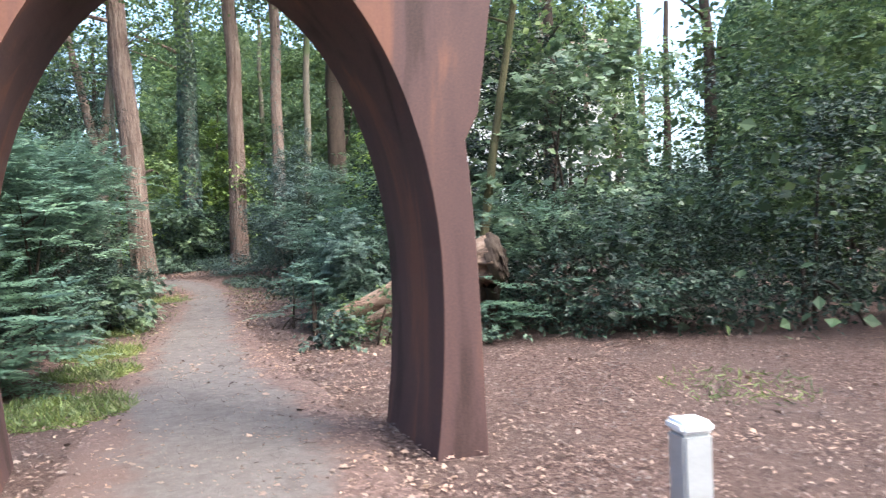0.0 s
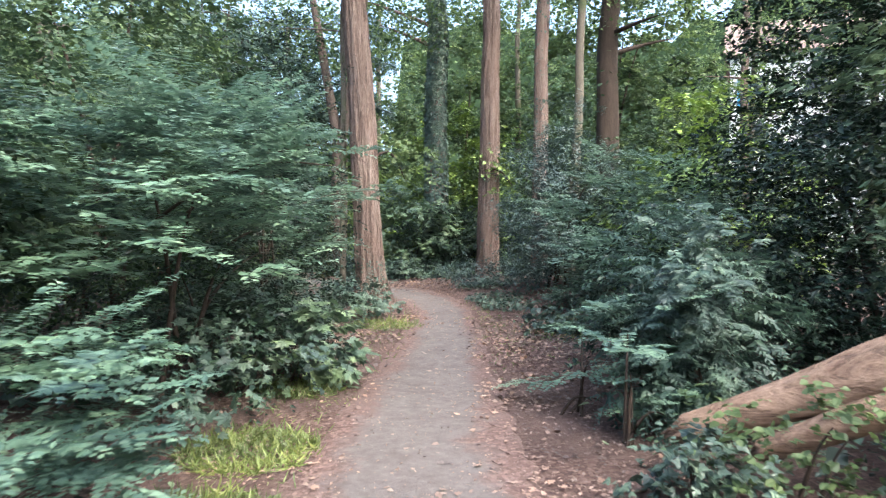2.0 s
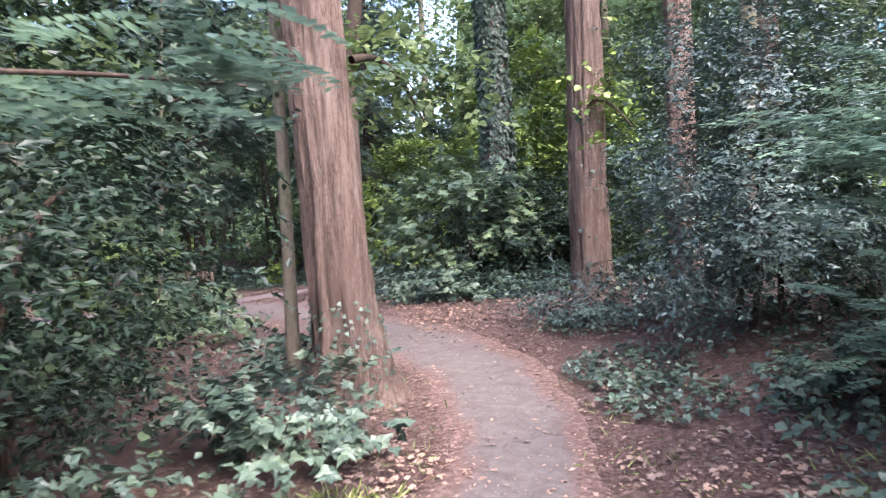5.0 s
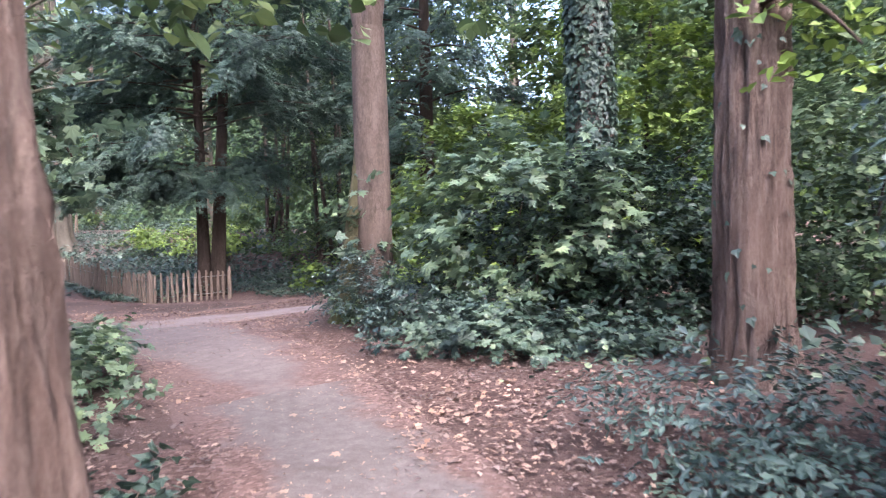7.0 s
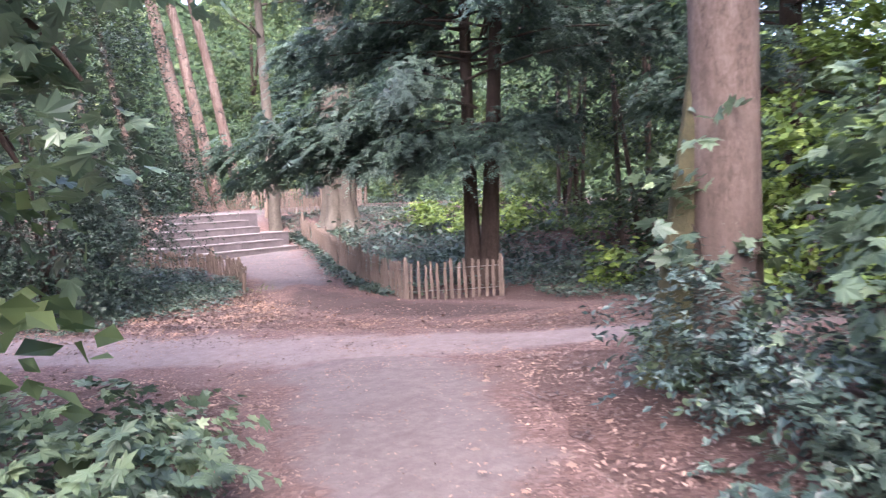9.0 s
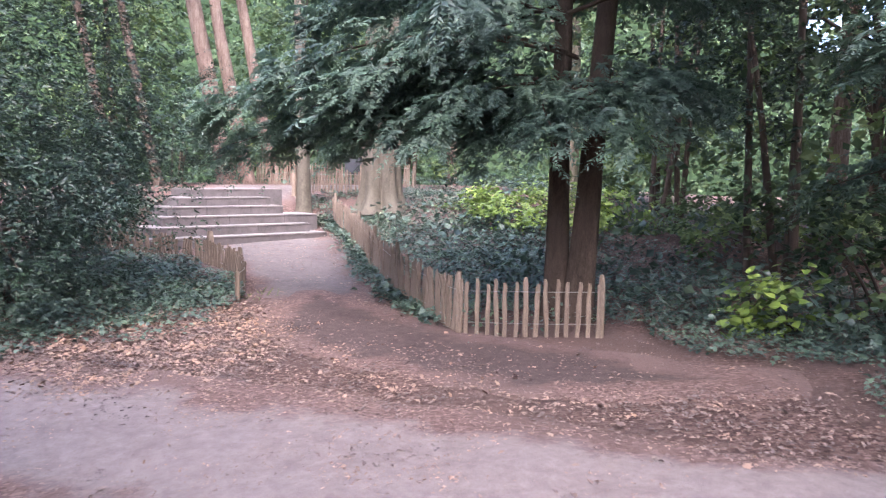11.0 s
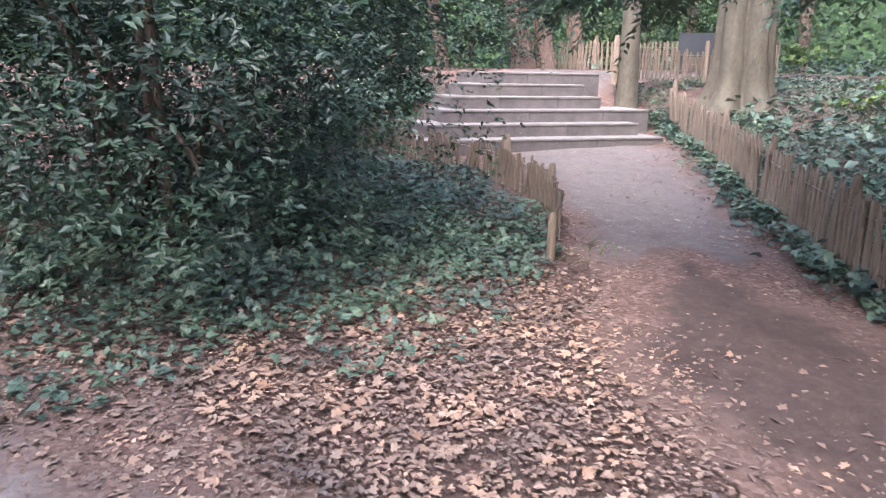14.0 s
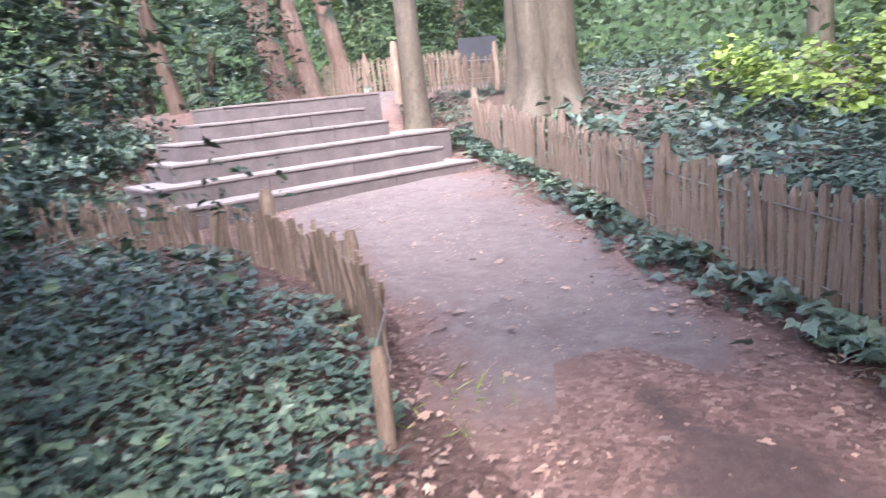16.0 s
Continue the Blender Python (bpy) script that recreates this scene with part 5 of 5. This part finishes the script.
def wander(n, near, far, bias=1.0, end=0.0):
    """Random places whose distance from a path's edge lies between near and far, thinning outwards."""
    lines = []
    for line in (PATH_LINE, CROSS_LINE[:5], STAIR_LINE):
        a = np.array(line, float)
        seg = np.concatenate([[0], np.cumsum(np.linalg.norm(np.diff(a[:, :2], axis=0), axis=1))])
        s = np.arange(0, seg[-1], 0.1)
        c = np.stack([np.interp(s, seg, a[:, k]) for k in range(3)], -1)
        t = unit(np.gradient(c[:, :2], axis=0))
        lines.append(np.column_stack([c, t]))
    c = np.concatenate(lines)
    pick = RNG.integers(0, len(c), n)
    side = np.where(RNG.random(n) < 0.5, 1.0, -1.0)
    d = c[pick, 2] + near + (far - near) * RNG.random(n) ** bias
    xy = c[pick, :2] + np.stack([-c[pick, 4], c[pick, 3]], -1) * (side * d)[:, None] + RNG.normal(size=(n, 2)) * 0.15
    gap = (np.linalg.norm(xy[:, None] - c[None, ::4, :2], axis=2) - c[None, ::4, 2]).min(1)
    return xy[gap > near - 0.12]


def lay(name, shape, material, xy, size, label, category, flat, raise_by, lift=0.0):
    m = len(xy)
    pos = np.column_stack([xy, heights(xy) + raise_by + lift * RNG.random(m) ** 2])
    nr = np.array([0, 0, 1.0]) + RNG.normal(size=(m, 3)) * flat
    ob = link_mesh(name, leaves(name, shape, pos, nr, RNG.normal(size=(m, 3)), size * (0.45 + 0.9 * RNG.random(m) ** 1.5)), material)
    return tagged(ob, label, category, kind="stuff")


def disc(areas):
    return np.concatenate([np.array([[x, y]]) + r * np.sqrt(RNG.random((n, 1))) * unit(RNG.normal(size=(n, 2))) for x, y, r, n in areas])


OPEN = [(1.5, 5.5, 3.0, 1), (3.5, 6.5, 2.5, 1), (0.3, 7.8, 1.8, 1), (-15.2, 24.0, 2.0, 1), (-17.8, 22.8, 2.0, 1), (-19.4, 21.9, 1.3, 1.6), (-16.0, 25.4, 1.6, 0.45), (-15.3, 26.0, 1.5, 0.5), (-18.6, 24.2, 1.2, 0.25), (-12.2, 22.9, 0.9, 0.4), (-6.4, 19.6, 1.3, 1.3), (-13.6, 20.6, 1.4, 0.35), (-19.2, 21.3, 2.2, 4.5)]
strip = dense(((-18.4, 25.0, 0), (-20.3, 25.27, 0), (-22.2, 25.75, 0), (-24.3, 26.35, 0), (-26.2, 26.9, 0), (-27.4, 27.05, 0)), 0.012)[:, :2]
lay("ivy_strip", IVY_SHAPE, LEAF_IVY, np.concatenate([strip, strip]) + RNG.normal(size=(2 * len(strip), 2)) * 0.13, 0.085, "dark ivy trailing along the foot of the fence", "ivy", 0.4, 0.05, 0.1)
lay("leaf_litter", MAPLE_SHAPE, LITTER, np.concatenate([wander(1700, -0.1, 1.1, 1.2), disc([(x, y, r, int(19 * r * r * k)) for x, y, r, k in OPEN]), disc([(-18.9, 21.5, 1.8, 560), (-20.4, 22.6, 0.9, 260), (-18.7, 22.6, 0.9, 160), (-6.9, 20.4, 1.3, 420), (-5.6, 19.0, 0.8, 160), (-8.6, 21.3, 0.9, 160), (-3.2, 13.4, 0.9, 380), (-3.5, 14.6, 0.8, 360), (-3.9, 16.0, 0.7, 260), (-5.5, 13.4, 0.45, 170), (-5.9, 15.4, 0.4, 130), (-2.6, 11.6, 0.8, 220), (-1.9, 8.2, 1.2, 260), (-18.3, 21.2, 1.6, 420)])]), 0.044, "fallen brown and tan leaves on the ground", "leaves", 0.3, 0.026, 0.012)
lay("orange_leaves", MAPLE_SHAPE, LITTER_ORANGE, np.concatenate([disc([(-19.3, 21.3, 1.9, 760), (-20.4, 22.4, 1.0, 380), (-21.5, 22.4, 0.9, 260), (-6.9, 20.3, 1.2, 220), (-3.3, 13.6, 0.8, 200), (-3.6, 15.0, 0.8, 160), (-5.5, 13.2, 0.4, 80), (-18.4, 22.9, 1.2, 80), (-16.9, 24.4, 1.4, 90)]), wander(450, -0.1, 0.9, 1.0)]), 0.046, "dry orange-tan leaves lying on the soil", "leaves", 0.3, 0.028, 0.02)
lay("leaf_fragments", CRUMB, LITTER_FINE, np.concatenate([wander(36000, -0.3, 1.3, 1.1), disc([(x, y, r, int(430 * r * r * k)) for x, y, r, k in OPEN])]), 0.042, "small brown leaf fragments and twigs on the soil", "leaves", 0.18, 0.022, 0.008)
lay("path_grit", CRUMB, LITTER, disc([(x, y, w, int(230 * w * w)) for x, y, w in np.concatenate([dense(PATH_LINE, 0.9), dense(CROSS_LINE, 0.9), dense(STAIR_LINE, 0.9)])]), 0.026, "tiny leaf crumbs and twigs on the footpaths", "leaves", 0.25, 0.027)
lay("path_leaves", MAPLE_SHAPE, LITTER, np.concatenate([wander(700, -0.9, -0.05, 0.5), disc([(-2.4, 7.6, 1.4, 26), (-4.2, 12.5, 1.5, 22), (-9.5, 20, 2.2, 40), (-23, 24.8, 2.2, 70)])]), 0.05, "scattered dry leaves on the footpath", "leaves", 0.15, 0.034)
def off_open(xy):
    a = np.array(OPEN)
    inside = (np.linalg.norm(xy[:, None] - a[None, :, :2], axis=2) < a[None, :, 2] * 0.95).any(1)
    return xy[~inside & ~((xy[:, 0] > -1.8) & (xy[:, 1] < 8.6)) & ~((xy[:, 0] < -19) & (xy[:, 1] > 22.8) & (xy[:, 1] < 25.9))]


edge = wander(9000, -0.05, 0.7, 1.3)
lay("verge_grass", BLADE, GRASS, edge[(edge[:, 1] < 17.5) & (edge[:, 1] > 5.5) & ((edge[:, 0] < -4.9 + 0.0 * edge[:, 1]) | (edge[:, 1] > 13) | (edge[:, 0] < -3.2))], 0.085, "thin grass along the edge of the footpath", "grass", 2.5, 0.01)
far_xy = np.concatenate([np.column_stack([RNG.uniform(-36, -12, 9000), RNG.uniform(27.5, 40, 9000)]), np.column_stack([RNG.uniform(-14, 12, 9000), RNG.uniform(9, 34, 9000)]), np.column_stack([RNG.uniform(-24, -6, 5000), RNG.uniform(2, 18, 5000)])])
clear = (np.linalg.norm(far_xy[:, None] - np.concatenate([WALKWAY, dense(CROSS_LINE)])[None, ::3, :2], axis=2).min(1) > 2.6) & ~((far_xy[:, 0] < -27.5) & (far_xy[:, 1] < 34) & (far_xy[:, 0] > -33))
lay("far_undergrowth", FAR_SHAPE, LEAF_IVY, far_xy[clear], 0.16, "low green plants over the floor of the wood", "plants", 0.5, 0.08, 0.35)
lay("undergrowth", FAR_SHAPE, LEAF_IVY, off_open(wander(32000, 0.85, 4.5, 0.9)), 0.065, "low green woodland plants covering the ground", "plants", 0.4, 0.05, 0.3)
lay("seedlings", BROAD, LEAF_MAPLE, off_open(wander(5000, 0.6, 3.5, 0.9)), 0.075, "low seedlings scattered among the litter", "plants", 0.4, 0.05, 0.25)
scatter("grass_tufts", BLADE, GRASS, [(-3.35, 6.2, 0.6, 3200), (-3.9, 7.9, 0.5, 2200), (-4.35, 9.1, 0.5, 2200), (-5.0, 10.9, 0.45, 1100), (-5.7, 14.6, 0.5, 900), (-3.0, 14.4, 0.5, 250), (-3.1, 16.0, 0.5, 180), (2.6, 6.5, 0.7, 300), (-21.2, 23.7, 0.3, 80)],
        0.11, "short green grass beside the path", "grass", 2.5, 0.01)


# ---- woods all round ----
def leaf_clouds(name, centres, per, spread, size, label):
    pos = (centres[:, None] + RNG.normal(size=(len(centres), per, 3)) * np.array(spread)).reshape(-1, 3)
    m = len(pos)
    ob = link_mesh(name, leaves(name, FAR_SHAPE, pos, np.array([0, 0, 0.7]) + RNG.normal(size=(m, 3)) * 0.6, RNG.normal(size=(m, 3)), size * (0.6 + 0.8 * RNG.random(m))), LEAF_FAR)
    return tagged(ob, label, "woods", kind="stuff")


def far_woods():
    n = 40000
    g = RNG.random(n) * 2 * np.pi
    d = 12 + 20 * RNG.random(n) ** 1.1
    xy = np.array([-14.0, 16.0]) + np.stack([np.cos(g) * d * 1.45, np.sin(g) * d], -1)
    z = 15 * RNG.random(n) ** 1.1
    k = np.array([noise.noise((float(a) * 0.3, float(b) * 0.3, float(c) * 0.35)) for (a, b), c in zip(xy, z)])
    near = np.linalg.norm(xy[:, None] - LINE[None, :, :2], axis=2).min(1)
    upper = (np.abs(xy[:, 0] + 31) < 4) & (np.abs(xy[:, 1] - 27) < 5) & (z < 6)
    behind = (xy[:, 1] < 6) & (xy[:, 0] > -26) & (RNG.random(n) < 0.8)
    way = np.degrees(np.arctan2(xy[:, 0], xy[:, 1]))
    seen = np.degrees(np.arctan2(xy[:, 0] + 2.8, xy[:, 1] - 8.3))
    keep = ((np.abs(seen - 6.5) > 2.5) | (z < 5) | (xy[:, 1] < 18)) & ((np.abs(way - 17.5) > 2.2) | (z < 5.0)) & (k > -0.1 - 0.3 * (z < 3.5)) & (near > 6.0) & ~upper & ~behind
    aim = np.degrees(np.arctan2(xy[:, 0] + 6, xy[:, 1] - 17))
    keep &= (np.abs(aim + 30) > 6.5) | (z < 2.5) | (RNG.random(n) < 0.3)
    c = np.column_stack([xy, heights(xy) + z])[keep][:5000]
    leaf_clouds("far_woods", c, 18, (0.5, 0.5, 0.24), 0.16, "dense green woodland all around")


def wood_trunks():
    rs = random.Random(11)
    done = 0
    while done < 26:
        x, y = rs.uniform(-42, 12), rs.uniform(2, 42)
        near = float(np.linalg.norm(LINE[:, :2] - np.array([x, y]), axis=1).min())
        if near < 5.5 or (x < -27 and 23 < y < 31):
            continue
        tree("woodland_tree", x, y, rs.uniform(0.12, 0.3), rs.uniform(11, 15), (BARK_DARK, BARK_GREY, BARK_RED)[done % 3], "tall tree trunk standing in the dense wood", (rs.uniform(-0.04, 0.04), rs.uniform(-0.04, 0.04)), 1.3, 0.08,
             crown=(rs.uniform(2.4, 3.6), 4.5, 13, 2600, 0.16, "leafy"), group="woodland trees", sides=14, limbs=3)
        done += 1


def far_edge():
    """The dark edge of the wood, far behind everything."""
    cols = np.linspace(0, 2 * np.pi, 361)
    verts, faces = [], []
    for g in cols:
        x, y = -12 + 78 * math.cos(g), 16 + 70 * math.sin(g)
        top = 25 + 7 * noise.noise((x * 0.06, y * 0.06, 0)) + 3.0 * noise.noise((x * 0.4, y * 0.4, 3))
        if abs(math.degrees(math.atan2(x, y)) - 17.8) < 2.6:
            top *= 0.35
        if abs(math.degrees(math.atan2(x + 6, y - 17)) + 30) < 6.5:
            top *= 0.5
        verts += [(x, y, -1), (x, y, top)]
    for k in range(360):
        faces.append((2 * k, 2 * k + 2, 2 * k + 3, 2 * k + 1))
    n = Nodes("distant_trees")
    f = n.noise(1.6, 8, 0.8)
    mat = n.finish(n.ramp(f, (0.35, (0.008, 0.014, 0.008)), (0.52, (0.025, 0.045, 0.02)), (0.7, (0.08, 0.12, 0.05))), 0.9, spec=0.1)
    ob = link_mesh("backdrop", raw_mesh("backdrop", np.array(verts), np.array(faces)), mat)
    tagged(ob, "dark green edge of the distant wood", "backdrop", kind="structure")


def distant_trees():
    n = 9000
    g = RNG.random(n) * 2 * np.pi
    d = 1 + 0.5 * RNG.random(n)
    z = 25 * RNG.random(n) ** 1.1
    c = np.stack([-13 + 36 * np.cos(g) * d, 16 + 34 * np.sin(g) * d, z + 1], -1)
    k = np.array([noise.noise((float(a) * 0.15, float(b) * 0.15, float(e) * 0.15)) for a, b, e in c])
    way = np.degrees(np.arctan2(c[:, 0], c[:, 1]))
    seen = np.degrees(np.arctan2(c[:, 0] + 2.8, c[:, 1] - 8.3))
    aim = np.degrees(np.arctan2(c[:, 0] + 6, c[:, 1] - 17))
    k = np.where((np.abs(aim + 30) < 6) & (c[:, 2] > 9), k - 0.25, k)
    k = np.where((np.abs(way - 17.8) < 2.4) | (np.abs(seen - 6.5) < 2.5), -9, k)
    c = c[((k > -0.25 + 0.015 * (c[:, 2] - 10)) | (c[:, 2] < 5)) & ((c[:, 1] > 0) | (c[:, 0] < -30))]
    leaf_clouds("distant_trees", c, 11, (0.9, 0.9, 0.5), 0.42, "tall green trees in the distance")


def house():
    """A pale house glimpsed beyond the trees."""
    white = plain_material("pale_render", (0.62, 0.6, 0.57), (0.75, 0.73, 0.7), 2.0, 0.8)
    tile = plain_material("brown_roof_tile", (0.16, 0.1, 0.08), (0.25, 0.17, 0.14), 5.0, 0.8)
    blue = plain_material("blue_panel", (0.05, 0.25, 0.42), (0.08, 0.33, 0.5), 3.0, 0.5)
    glass = plain_material("dark_window", (0.03, 0.035, 0.04), (0.07, 0.08, 0.09), 1.0, 0.1)
    root = thing("house", 7.6, 58.0, 1.0, "pale rendered house with a brown tiled roof", "house", turn=-4)
    wall = box("wall", (13, 8, 13), (0, 0, 6.5), white, root)
    bm = bmesh.new()
    pts = [(-6.9, -4.5, 13), (6.9, -4.5, 13), (6.9, 4.5, 13), (-6.9, 4.5, 13), (-6.9, 0, 16.2), (6.9, 0, 16.2)]
    v = [bm.verts.new(p) for p in pts]
    for f in ((0, 1, 5, 4), (2, 3, 4, 5), (0, 4, 3), (1, 2, 5), (3, 2, 1, 0)):
        bm.faces.new([v[k] for k in f])
    part("roof", bm, tile, root)
    for row in range(4):
        for col in range(4):
            x, z = -4.8 + 3.2 * col, 2.0 + 3.0 * row
            w = box("window", (1.3, 0.12, 1.5), (x, -4.03, z), white, root, 0.02)
            box("pane", (1.1, 0.06, 1.3), (x, -4.09, z), glass, w, 0.0)
    box("blue_panel", (0.9, 0.1, 1.8), (-5.6, -4.06, 10.6), blue, root)
    box("chimney", (0.9, 0.9, 2.0), (3.5, 0.6, 16.2), tile, root)


def filler():
    """Plain shrubs that close the wood away from the footpath."""
    rs = random.Random(5)
    spots = [(rs.uniform(-22, -9.5), rs.uniform(1, 15)) for _ in range(17)] + [(rs.uniform(2, 11), rs.uniform(15, 24)) for _ in range(7)] + [(rs.uniform(-16, -3), rs.uniform(26.5, 31)) for _ in range(4)] + [(rs.uniform(3, 10), rs.uniform(-7, -2)) for _ in range(4)] + [(rs.uniform(-9, -4), rs.uniform(-4, 4)) for _ in range(4)]
    line = np.concatenate([WALKWAY[:, :2], dense(CROSS_LINE)[:, :2]])
    for x, y in spots:
        if np.linalg.norm(line - np.array([x, y]), axis=1).min() < 3.4:
            continue
        bush("woodland_shrub", x, y, rs.uniform(1.2, 1.9), rs.uniform(1.2, 1.9), rs.uniform(1.8, 3.6), 320, "mixed", "green shrub in the open floor of the wood", group="woodland shrubs", size=0.12, per=6, stems=3)


house()
filler()
far_woods()
distant_trees()
wood_trunks()
far_edge()
